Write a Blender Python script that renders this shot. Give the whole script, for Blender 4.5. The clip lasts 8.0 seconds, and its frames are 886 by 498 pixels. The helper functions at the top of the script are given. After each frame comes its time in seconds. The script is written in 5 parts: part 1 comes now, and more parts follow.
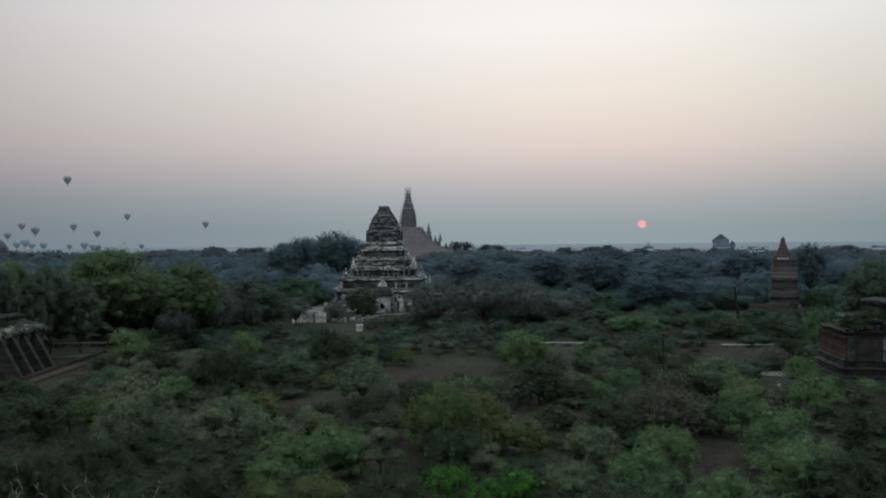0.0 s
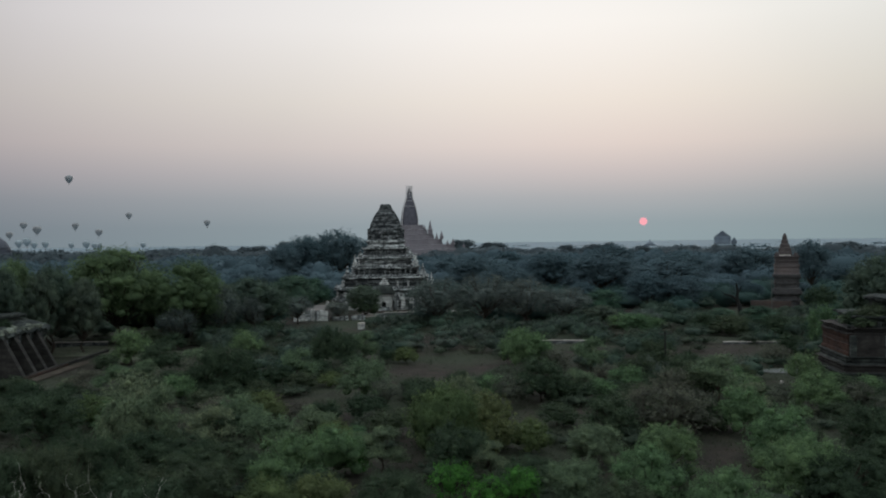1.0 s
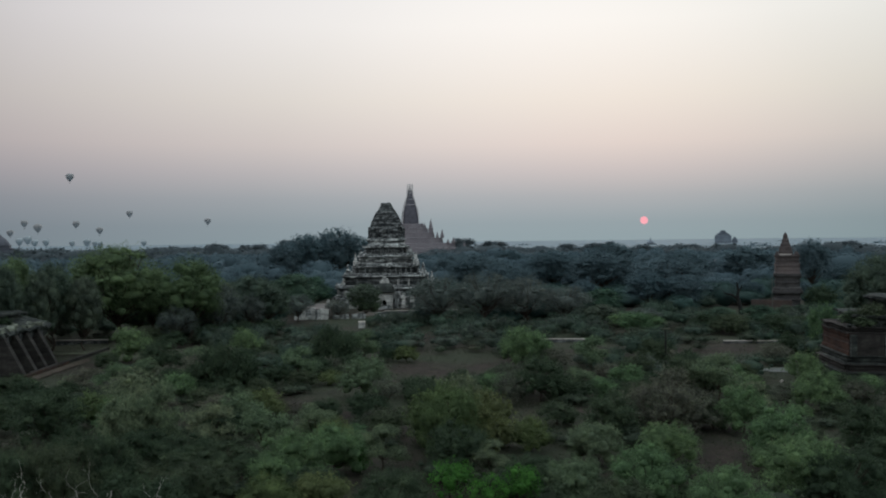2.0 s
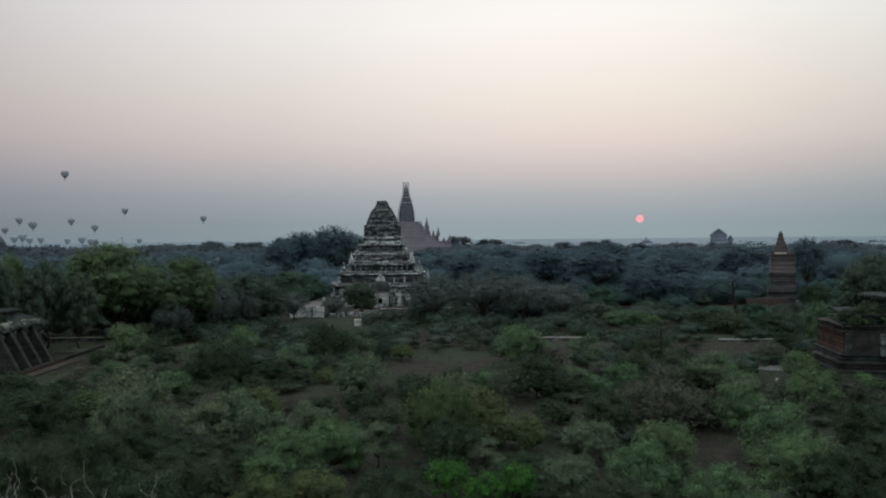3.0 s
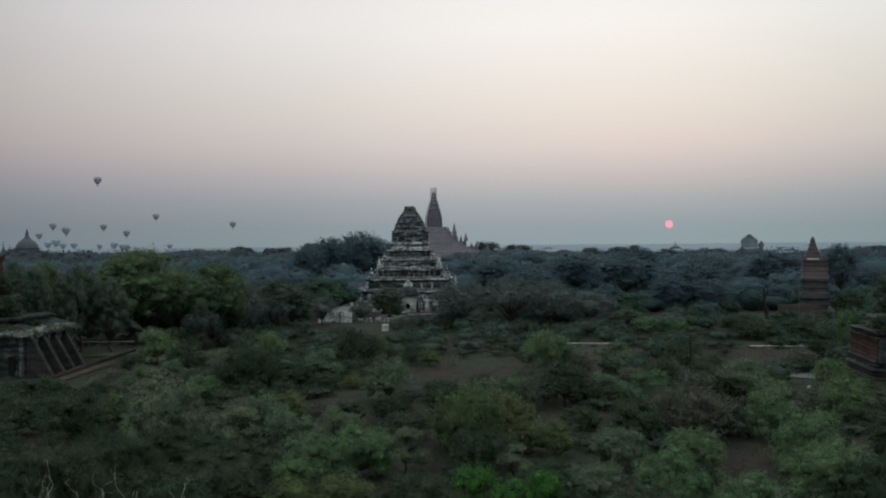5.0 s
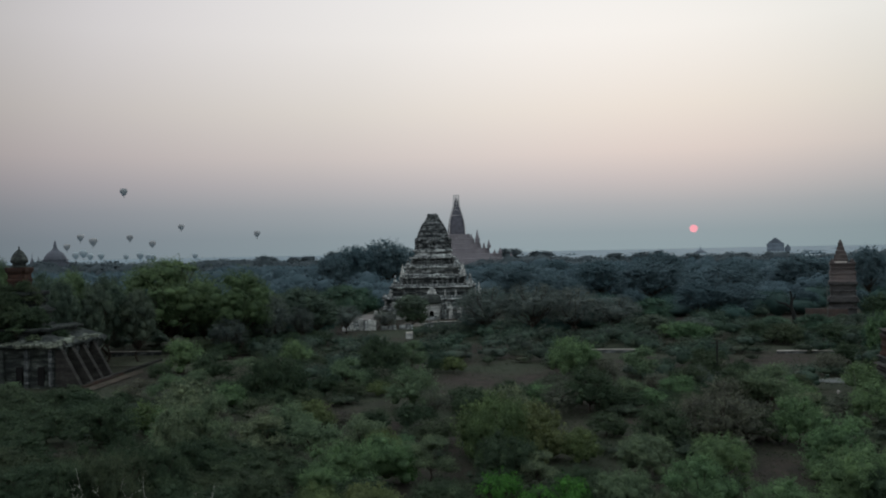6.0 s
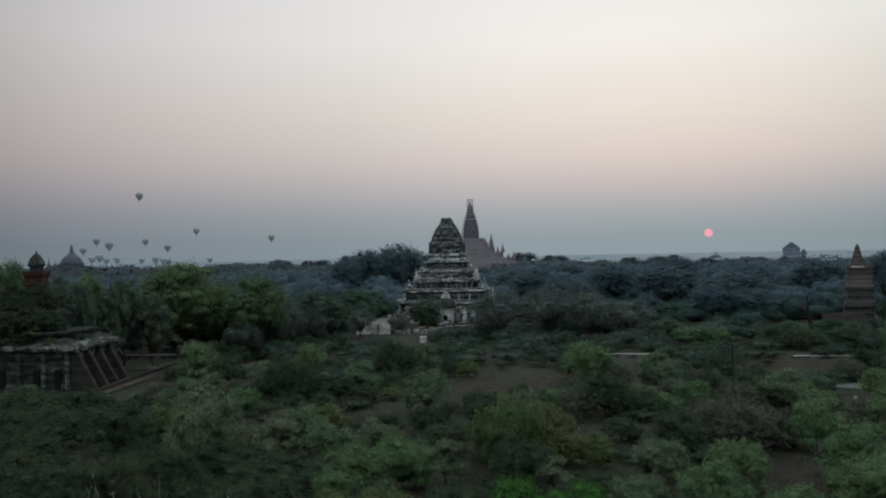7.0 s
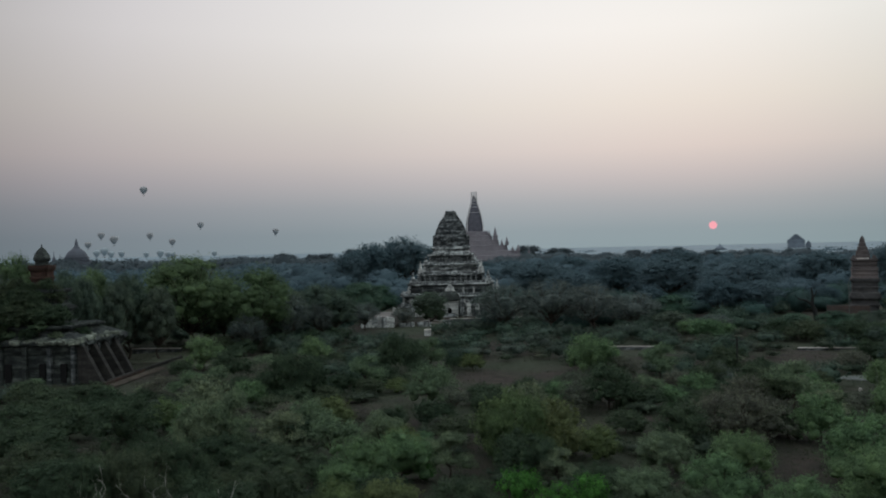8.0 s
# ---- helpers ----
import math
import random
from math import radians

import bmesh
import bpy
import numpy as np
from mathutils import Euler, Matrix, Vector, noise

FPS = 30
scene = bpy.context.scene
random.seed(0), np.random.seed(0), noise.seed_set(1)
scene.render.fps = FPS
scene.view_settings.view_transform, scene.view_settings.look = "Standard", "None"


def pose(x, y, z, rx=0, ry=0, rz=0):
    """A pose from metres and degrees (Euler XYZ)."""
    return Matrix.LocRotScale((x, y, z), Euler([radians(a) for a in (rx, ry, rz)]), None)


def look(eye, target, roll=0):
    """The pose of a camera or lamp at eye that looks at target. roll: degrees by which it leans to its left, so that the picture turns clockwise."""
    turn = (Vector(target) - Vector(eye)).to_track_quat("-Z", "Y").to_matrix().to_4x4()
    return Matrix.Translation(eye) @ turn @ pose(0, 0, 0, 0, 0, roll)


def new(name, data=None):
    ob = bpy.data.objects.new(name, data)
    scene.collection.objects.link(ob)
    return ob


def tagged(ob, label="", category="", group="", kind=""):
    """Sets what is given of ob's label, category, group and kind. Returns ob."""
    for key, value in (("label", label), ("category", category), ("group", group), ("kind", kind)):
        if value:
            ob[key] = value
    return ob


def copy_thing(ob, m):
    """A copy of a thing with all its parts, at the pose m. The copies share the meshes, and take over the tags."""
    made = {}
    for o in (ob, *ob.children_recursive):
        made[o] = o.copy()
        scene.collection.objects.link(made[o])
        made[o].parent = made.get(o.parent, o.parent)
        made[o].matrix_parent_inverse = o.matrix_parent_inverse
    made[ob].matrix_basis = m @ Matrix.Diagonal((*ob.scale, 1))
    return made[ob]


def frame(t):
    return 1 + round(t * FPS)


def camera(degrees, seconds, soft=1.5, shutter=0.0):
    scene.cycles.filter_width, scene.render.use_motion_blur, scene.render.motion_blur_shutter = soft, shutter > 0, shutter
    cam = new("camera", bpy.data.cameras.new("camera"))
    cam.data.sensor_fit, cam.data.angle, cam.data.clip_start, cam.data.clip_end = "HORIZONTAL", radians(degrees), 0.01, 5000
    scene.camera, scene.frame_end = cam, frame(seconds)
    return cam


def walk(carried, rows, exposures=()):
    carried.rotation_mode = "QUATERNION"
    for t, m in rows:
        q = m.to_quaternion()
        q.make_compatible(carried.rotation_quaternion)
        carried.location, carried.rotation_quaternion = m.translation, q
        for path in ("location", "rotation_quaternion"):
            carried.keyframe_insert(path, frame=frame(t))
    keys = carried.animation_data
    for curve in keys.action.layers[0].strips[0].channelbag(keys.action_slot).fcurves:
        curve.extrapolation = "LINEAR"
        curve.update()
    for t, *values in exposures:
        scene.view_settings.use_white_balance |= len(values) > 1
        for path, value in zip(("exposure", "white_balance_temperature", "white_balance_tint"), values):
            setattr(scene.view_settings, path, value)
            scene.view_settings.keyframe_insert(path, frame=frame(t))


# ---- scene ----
cam = camera(54.18, 8.0, soft=2.0)
walk(cam, [
    (0.0, pose(0.0, -0.01, 18.0, 89.722, 0.503, -0.321)),
    (0.5, pose(-0.01, 0.03, 18.0, 89.594, 0.582, -0.284)),
    (1.0, pose(0.005, 0.01, 18.0, 89.587, 0.713, -0.222)),
    (1.5, pose(0.01, -0.01, 18.0, 89.57, 0.669, -0.091)),
    (3.0, pose(0.0, 0.03, 17.99, 89.367, 0.505, -0.453)),
    (3.5, pose(0.003, 0.0, 18.0, 89.484, 0.505, -0.007)),
    (4.0, pose(0.0, 0.0, 18.0, 89.567, 0.425, 0.801)),
    (5.5, pose(0.02, -0.04, 18.0, 89.956, 0.729, 1.888)),
    (6.0, pose(0.01, -0.05, 18.01, 90.239, 1.106, 2.901)),
    (6.5, pose(-0.01, -0.03, 18.015, 90.379, 1.272, 3.518)),
    (7.0, pose(-0.02, -0.07, 18.005, 90.531, 1.055, 3.815)),
    (7.5, pose(-0.02, -0.11, 18.015, 90.355, 1.107, 3.992)),
    (8.0, pose(-0.03, -0.15, 18.0, 90.077, 1.231, 4.083)),
], exposures=[(0.0, -0.06), (1.5, -0.03), (3.5, 0.0), (5.5, -0.08), (6.5, -0.08), (7.0, -0.12), (8.0, -0.09)])

# ---- world, sun ----
SUN_AZ, SUN_EL = math.atan2(1032.7, 4379.8), radians(1.25)
SUN_DIR = Vector((math.sin(SUN_AZ) * math.cos(SUN_EL), math.cos(SUN_AZ) * math.cos(SUN_EL), math.sin(SUN_EL)))


def make_world():
    world = bpy.data.worlds.new("hazy_dawn")
    scene.world = world
    world.use_nodes = True
    nt = world.node_tree
    nt.nodes.clear()
    out = nt.nodes.new("ShaderNodeOutputWorld")
    bg = nt.nodes.new("ShaderNodeBackground")
    tc = nt.nodes.new("ShaderNodeTexCoord")
    sep = nt.nodes.new("ShaderNodeSeparateXYZ")
    nt.links.new(tc.outputs["Generated"], sep.inputs[0])
    # dust-laden air: dull and grey at the horizon, pink above it, pale higher up
    ramp = nt.nodes.new("ShaderNodeValToRGB")
    stops = [(0.0, (0.275, 0.340, 0.365)), (0.02, (0.290, 0.345, 0.37)), (0.05, (0.375, 0.405, 0.425)),
             (0.08, (0.520, 0.500, 0.505)), (0.11, (0.665, 0.61, 0.585)), (0.16, (0.79, 0.745, 0.69)),
             (0.24, (0.95, 0.92, 0.885)), (0.32, (0.99, 0.97, 0.955)), (0.55, (1.66, 1.75, 1.78))]
    el = ramp.color_ramp.elements
    while len(el) < len(stops):
        el.new(0.5)
    for e, (p, c) in zip(el, stops):
        e.position, e.color = p, (*c, 1)
    nt.links.new(sep.outputs["Z"], ramp.inputs[0])
    # a little brighter on the sun's side
    dot = nt.nodes.new("ShaderNodeVectorMath")
    dot.operation = "DOT_PRODUCT"
    dot.inputs[1].default_value = (math.sin(SUN_AZ - 0.1), math.cos(SUN_AZ - 0.1), 0.0)
    nt.links.new(tc.outputs["Generated"], dot.inputs[0])
    side = nt.nodes.new("ShaderNodeValToRGB")
    se = side.color_ramp.elements
    while len(se) < 4:
        se.new(0.5)
    for e, (p, c) in zip(se, ((0.72, (0.43, 0.445, 0.45)), (0.824, (0.648, 0.66, 0.678)), (0.943, (0.85, 0.862, 0.862)), (0.995, (1.0, 1.0, 0.995)))):
        e.position, e.color = p, (*c, 1)
    nt.links.new(dot.outputs["Value"], side.inputs[0])
    mul = nt.nodes.new("ShaderNodeVectorMath")
    mul.operation = "MULTIPLY"
    nt.links.new(ramp.outputs[0], mul.inputs[0])
    nt.links.new(side.outputs[0], mul.inputs[1])
    # the haze turns from blue-green in the east to mauve in the north
    west = nt.nodes.new("ShaderNodeValToRGB")
    we = west.color_ramp.elements
    we[0].position, we[0].color = 0.25, (1.012, 0.985, 1.015, 1)
    we[1].position, we[1].color = 0.75, (0.975, 1.005, 1.0, 1)
    half = nt.nodes.new("ShaderNodeMath")
    half.operation = "MULTIPLY_ADD"
    half.inputs[1].default_value, half.inputs[2].default_value = 0.5, 0.5
    nt.links.new(sep.outputs["X"], half.inputs[0])
    nt.links.new(half.outputs[0], west.inputs[0])
    tint = nt.nodes.new("ShaderNodeVectorMath")
    tint.operation = "MULTIPLY"
    nt.links.new(mul.outputs[0], tint.inputs[0])
    nt.links.new(west.outputs[0], tint.inputs[1])
    sky = nt.nodes.new("ShaderNodeTexSky")
    sky.sky_type, sky.sun_disc = "NISHITA", False
    sky.sun_elevation, sky.sun_rotation = SUN_EL, SUN_AZ
    sky.air_density, sky.dust_density = 1.5, 6.0
    scl = nt.nodes.new("ShaderNodeVectorMath")
    scl.operation = "SCALE"
    scl.inputs["Scale"].default_value = 0.015
    nt.links.new(sky.outputs[0], scl.inputs[0])
    add = nt.nodes.new("ShaderNodeVectorMath")
    add.operation = "ADD"
    nt.links.new(tint.outputs[0], add.inputs[0])
    nt.links.new(scl.outputs[0], add.inputs[1])
    nt.links.new(add.outputs[0], bg.inputs["Color"])
    bg.inputs["Strength"].default_value = 1.06
    nt.links.new(bg.outputs[0], out.inputs[0])


make_world()
sun_lamp = new("sun_lamp", bpy.data.lights.new("sun_lamp", "SUN"))
sun_lamp.data.energy, sun_lamp.data.angle, sun_lamp.data.color = 0.5, radians(10), (1.0, 0.84, 0.76)
sun_lamp.matrix_world = look(SUN_DIR * 100, (0, 0, 0))

# ---- materials ----


def node_mat(name, rough=0.9):
    m = bpy.data.materials.new(name)
    m.use_nodes = True
    nt = m.node_tree
    b = nt.nodes["Principled BSDF"]
    b.inputs["Roughness"].default_value = rough
    b.inputs["Specular IOR Level"].default_value = 0.2
    return m, nt, b


def noise_node(nt, scale, detail=6.0, rough=0.6, stretch=None, coords="Object"):
    n = nt.nodes.new("ShaderNodeTexNoise")
    n.inputs["Scale"].default_value = scale
    n.inputs["Detail"].default_value = detail
    n.inputs["Roughness"].default_value = rough
    src = nt.nodes.new("ShaderNodeTexCoord").outputs["Object"]
    if coords == "World":
        src = nt.nodes.new("ShaderNodeNewGeometry").outputs["Position"]
    if stretch:
        mp = nt.nodes.new("ShaderNodeMapping")
        mp.inputs["Scale"].default_value = stretch
        nt.links.new(src, mp.inputs[0])
        src = mp.outputs[0]
    nt.links.new(src, n.inputs["Vector"])
    return n.outputs["Fac"]


def ramp_node(nt, fac, stops):
    r = nt.nodes.new("ShaderNodeValToRGB")
    el = r.color_ramp.elements
    while len(el) < len(stops):
        el.new(0.5)
    for e, (p, c) in zip(el, stops):
        e.position, e.color = p, (*c, 1)
    nt.links.new(fac, r.inputs[0])
    return r.outputs[0]


def mix_node(nt, fac, a, b, mode="MIX"):
    n = nt.nodes.new("ShaderNodeMix")
    n.data_type, n.blend_type = "RGBA", mode
    for sock, v in ((n.inputs[0], fac), (n.inputs[6], a), (n.inputs[7], b)):
        if isinstance(v, bpy.types.NodeSocket):
            nt.links.new(v, sock)
        else:
            sock.default_value = v if isinstance(v, float) else (*v, 1)
    return n.outputs[2]


def bump_to(nt, b, height, strength=0.6, dist=0.1):
    bp = nt.nodes.new("ShaderNodeBump")
    bp.inputs["Strength"].default_value, bp.inputs["Distance"].default_value = strength, dist
    nt.links.new(height, bp.inputs["Height"])
    nt.links.new(bp.outputs[0], b.inputs["Normal"])


def masonry(name, pale, mid, dark, scale=0.5, lo=0.42, hi=0.6, rough=0.92):
    """Weathered stucco or brick: patches at two scales, drawn out along the courses, with streaks running down."""
    m, nt, b = node_mat(name, rough)
    big = noise_node(nt, scale, 8, 0.65, (1, 1, 2.6))
    fine = noise_node(nt, scale * 7, 6, 0.7, (1, 1, 1.6))
    streak = noise_node(nt, scale * 3, 4, 0.6, (1, 1, 0.12))
    c = ramp_node(nt, big, [(lo - 0.08, dark), (lo + 0.04, mid), (hi, pale)])
    c = mix_node(nt, 0.5, c, ramp_node(nt, fine, [(0.35, dark), (0.65, pale)]), "OVERLAY")
    band = noise_node(nt, scale * 2, 5, 0.6, (0.12, 0.12, 2.2))
    c = mix_node(nt, ramp_node(nt, band, [(0.50, (0, 0, 0)), (0.60, (0.8, 0.8, 0.8))]), c, dark)
    c = mix_node(nt, ramp_node(nt, streak, [(0.48, (0, 0, 0)), (0.68, (0.8, 0.8, 0.8))]), c, dark)
    nt.links.new(c, b.inputs["Base Color"])
    bump_to(nt, b, fine, 0.7, 0.15)
    return m


def foliage(name, a, b_col, c_col, thin=0.38, per_leaf=False, rough_at=0.0, tuft=0.0):
    """Leaves: three tones, by plant and by patch, with light shining through."""
    m, nt, b = node_mat(name, 0.75)
    b.inputs["Specular IOR Level"].default_value = 0.1
    if per_leaf:
        patch = noise_node(nt, 0.11, 3, 0.6, coords="World")
        tone = ramp_node(nt, patch, [(0.36, a), (0.5, b_col), (0.64, c_col)])
        rnd = nt.nodes.new("ShaderNodeNewGeometry").outputs["Random Per Island"]
    else:
        info = nt.nodes.new("ShaderNodeObjectInfo").outputs["Random"]
        tone = ramp_node(nt, info, [(0.1, a), (0.5, b_col), (0.9, c_col)])
        rnd = nt.nodes.new("ShaderNodeNewGeometry").outputs["Random Per Island"]
    c = mix_node(nt, 1.0, tone, ramp_node(nt, rnd, [(0.0, (0.90, 0.90, 0.90)), (1.0, (1.10, 1.10, 1.08))]), "MULTIPLY")
    if tuft:
        # lighter and darker tufts at random within one bush
        c = mix_node(nt, 1.0, c, ramp_node(nt, noise_node(nt, tuft, 3, 0.65, coords="World"), [(0.36, (0.62, 0.64, 0.66)), (0.5, (1, 1, 1)), (0.64, (1.42, 1.38, 1.28))]), "MULTIPLY")
    nt.links.new(c, b.inputs["Base Color"])
    if rough_at:
        bump_to(nt, b, noise_node(nt, rough_at, 4, 0.7, coords="World"), 0.6, 0.5 / rough_at)
    tr = nt.nodes.new("ShaderNodeBsdfTranslucent")
    nt.links.new(c, tr.inputs["Color"])
    mx = nt.nodes.new("ShaderNodeMixShader")
    mx.inputs[0].default_value = thin
    nt.links.new(b.outputs[0], mx.inputs[1])
    nt.links.new(tr.outputs[0], mx.inputs[2])
    nt.links.new(mx.outputs[0], nt.nodes["Material Output"].inputs[0])
    return m


def plain(name, col, rough=0.85, var=0.25, scale=2.0):
    m, nt, b = node_mat(name, rough)
    f = noise_node(nt, scale, 5, 0.65)
    lo, hi = tuple(v * (1 - var) for v in col), tuple(v * (1 + var) for v in col)
    nt.links.new(ramp_node(nt, f, [(0.35, lo), (0.65, hi)]), b.inputs["Base Color"])
    bump_to(nt, b, f, 0.3, 0.05)
    return m


STUCCO = masonry("old_stucco", (0.74, 0.775, 0.78), (0.26, 0.278, 0.283), (0.028, 0.033, 0.037), 0.45, 0.415, 0.585)
STUCCO_DARK = masonry("blackened_stucco", (0.33, 0.355, 0.36), (0.10, 0.112, 0.118), (0.036, 0.042, 0.046), 0.5, 0.43, 0.61)
RUIN = masonry("blackened_mossy_stucco", (0.20, 0.225, 0.21), (0.074, 0.086, 0.083), (0.030, 0.036, 0.037), 0.5, 0.47, 0.68)
LICHEN = masonry("lichen_grey_plaster", (0.44, 0.48, 0.42), (0.2, 0.22, 0.19), (0.026, 0.032, 0.029), 0.5, 0.43, 0.62)
WHITEWASH = masonry("whitewash", (0.68, 0.70, 0.69), (0.48, 0.495, 0.49), (0.14, 0.147, 0.15), 0.6, 0.32, 0.52)
BRICK_RED = masonry("red_brick", (0.135, 0.078, 0.060), (0.085, 0.053, 0.044), (0.044, 0.034, 0.032), 0.5, 0.38, 0.6)
BRICK_BROWN = masonry("brown_brick", (0.11, 0.107, 0.102), (0.064, 0.062, 0.06), (0.027, 0.027, 0.027), 0.5, 0.42, 0.62)
BRICK_WALL = masonry("dull_wall_brick", (0.185, 0.145, 0.130), (0.130, 0.105, 0.098), (0.078, 0.068, 0.066), 0.5, 0.4, 0.6)
# terrace brick lifted to grey, with distance haze in the colour
BRICK_HAZE_GREY = masonry("haze_greyed_brick", (0.160, 0.158, 0.158), (0.116, 0.117, 0.120), (0.074, 0.077, 0.082), 0.5, 0.42, 0.62)
BRICK_PINK = masonry("dusty_pink_brick", (0.27, 0.236, 0.23), (0.215, 0.19, 0.186), (0.145, 0.132, 0.136), 0.1, 0.4, 0.62)
# great temple's brick, greyed and lightened so its colour carries the haze
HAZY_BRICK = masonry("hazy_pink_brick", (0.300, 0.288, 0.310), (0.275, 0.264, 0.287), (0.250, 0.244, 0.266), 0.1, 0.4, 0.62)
# brown brick dulled towards blue-grey to imitate haze over the small temple
BRICK_HAZED = masonry("hazed_brown_brick", (0.192, 0.170, 0.168), (0.146, 0.130, 0.130), (0.100, 0.092, 0.094), 0.5, 0.4, 0.62)
TOWER = masonry("streaked_tower_stucco", (0.50, 0.53, 0.54), (0.13, 0.142, 0.148), (0.027, 0.032, 0.037), 0.5, 0.45, 0.60)
SCAFFOLD = plain("bamboo_mats", (0.122, 0.124, 0.152), 0.9, 0.25, 0.3)
BAMBOO = plain("bamboo_poles", (0.66, 0.66, 0.67), 0.7, 0.2, 1.0)
# far temples: the haze before them is mixed into these two colours
FAR_BRICK = plain("far_hazed_brick", (0.112, 0.122, 0.148), 0.95, 0.15, 0.06)
FAR_STONE = plain("far_hazed_masonry", (0.19, 0.23, 0.275), 0.95, 0.15, 0.06)
# near-black for blocks that stand in for unlit interiors
SHADE_BLACK = plain("painted_shade", (0.012, 0.012, 0.013), 0.95, 0.2, 1.0)
BARK = plain("bark", (0.055, 0.045, 0.038), 0.95, 0.35, 3.0)
DEADWOOD = plain("bleached_twigs", (0.56, 0.56, 0.52), 0.9, 0.3, 3.0)
DEAD_BARK = plain("dark_dead_wood", (0.022, 0.024, 0.024), 0.95, 0.3, 2.0)
BALLOON_CLOTH = plain("balloon_cloth", (0.31, 0.32, 0.335), 0.7, 0.12, 0.05)
# same cloth, paled and blued on the farther balloons to stand for haze
BALLOON_FAR = plain("balloon_cloth_hazed", (0.33, 0.385, 0.42), 0.7, 0.12, 0.05)
WICKER = plain("wicker", (0.06, 0.05, 0.045), 0.8, 0.2, 1.0)
EARTH = plain("bare_earth", (0.083, 0.091, 0.066), 0.95, 0.3, 0.4)
PAVING = plain("dusty_paving", (0.165, 0.155, 0.150), 0.95, 0.3, 0.3)
BROWN_EARTH = plain("brown_earth", (0.066, 0.054, 0.044), 0.95, 0.35, 0.35)
GRAVEL = plain("grey_gravel", (0.12, 0.135, 0.13), 0.95, 0.3, 0.8)
SAND = plain("pale_sand", (0.28, 0.262, 0.24), 0.95, 0.25, 0.25)
# distant ground paled and blued towards the horizon sky, imitating haze
HAZED_PLAIN = plain("hazed_plain", (0.192, 0.258, 0.30), 0.95, 0.08, 0.004)
COPING = plain("pale_coping", (0.50, 0.48, 0.45), 0.9, 0.3, 1.5)
STEEL = plain("grey_post", (0.025, 0.025, 0.026), 0.5, 0.2, 3.0)
LEAF_GREY = foliage("dusty_acacia_leaves", (0.124, 0.190, 0.117), (0.142, 0.200, 0.128), (0.164, 0.206, 0.136), rough_at=5.0, tuft=1.1)
LEAF_DARK = foliage("dark_scrub_leaves", (0.051, 0.083, 0.053), (0.062, 0.096, 0.061), (0.075, 0.102, 0.065), rough_at=5.0, tuft=1.0)
LEAF_GREEN = foliage("fresh_green_leaves", (0.104, 0.190, 0.104), (0.124, 0.213, 0.112), (0.144, 0.223, 0.116), rough_at=5.0, tuft=1.1)
LEAF_BRIGHT = foliage("bright_green_leaves", (0.067, 0.192, 0.049), (0.079, 0.222, 0.050), (0.090, 0.234, 0.059), rough_at=5.0, tuft=1.2)
LEAF_YELLOW = foliage("yellowing_leaves", (0.102, 0.158, 0.075), (0.121, 0.169, 0.077), (0.136, 0.162, 0.079), rough_at=5.0, tuft=0.9)
LEAF_SOFT = foliage("soft_green_leaves", (0.065, 0.127, 0.093), (0.074, 0.137, 0.098), (0.084, 0.143, 0.106), rough_at=2.0, tuft=0.4)
LEAF_TREE = foliage("broad_tree_leaves", (0.103, 0.162, 0.087), (0.116, 0.176, 0.095), (0.124, 0.179, 0.100), rough_at=2.0, tuft=0.45)
LEAF_DRY = foliage("dry_brown_twigs", (0.104, 0.123, 0.099), (0.119, 0.133, 0.106), (0.130, 0.137, 0.111), rough_at=5.0, tuft=0.9)
# bluer, paler copy of the dry twigs: haze put into the colour
LEAF_DRY_HAZED = foliage("dry_tree_twigs_hazed", (0.122, 0.156, 0.150), (0.134, 0.166, 0.160), (0.146, 0.170, 0.164), rough_at=3.0, tuft=0.6)
# dark scrub colour lifted and blued, so the trees carry haze
LEAF_DARK_HAZED = foliage("dark_tree_leaves_hazed", (0.082, 0.124, 0.098), (0.094, 0.137, 0.108), (0.108, 0.143, 0.112), rough_at=3.0, tuft=0.5)
LEAF_MID = foliage("mixed_scrub_leaves", (0.051, 0.075, 0.056), (0.065, 0.091, 0.065), (0.071, 0.075, 0.060), per_leaf=True, tuft=0.8)
LEAF_BRUSH = foliage("thorn_brush_leaves", (0.063, 0.106, 0.081), (0.075, 0.115, 0.093), (0.085, 0.109, 0.094), per_leaf=True, tuft=0.7)
# the next five leaf colours are blued and paled to imitate distance haze
LEAF_COPSE = foliage("copse_leaves_hazed", (0.052, 0.104, 0.095), (0.058, 0.112, 0.106), (0.066, 0.110, 0.108), per_leaf=True, rough_at=1.6)
LEAF_HAZED = foliage("tree_leaves_hazed", (0.082, 0.136, 0.160), (0.091, 0.146, 0.170), (0.100, 0.155, 0.180), rough_at=1.6)
LEAF_WOOD = foliage("wood_leaves_hazed", (0.090, 0.145, 0.174), (0.097, 0.153, 0.184), (0.104, 0.161, 0.193), per_leaf=True, rough_at=0.9)
LEAF_FAR = foliage("far_leaves_hazed", (0.086, 0.116, 0.134), (0.094, 0.124, 0.142), (0.102, 0.132, 0.150), per_leaf=True, rough_at=0.5)
LEAF_HORIZON = foliage("horizon_leaves_hazed", (0.108, 0.158, 0.192), (0.116, 0.166, 0.2), (0.124, 0.174, 0.208), per_leaf=True)
GRASS = foliage("dry_grass_blades", (0.043, 0.065, 0.037), (0.056, 0.073, 0.047), (0.062, 0.071, 0.047), per_leaf=True)


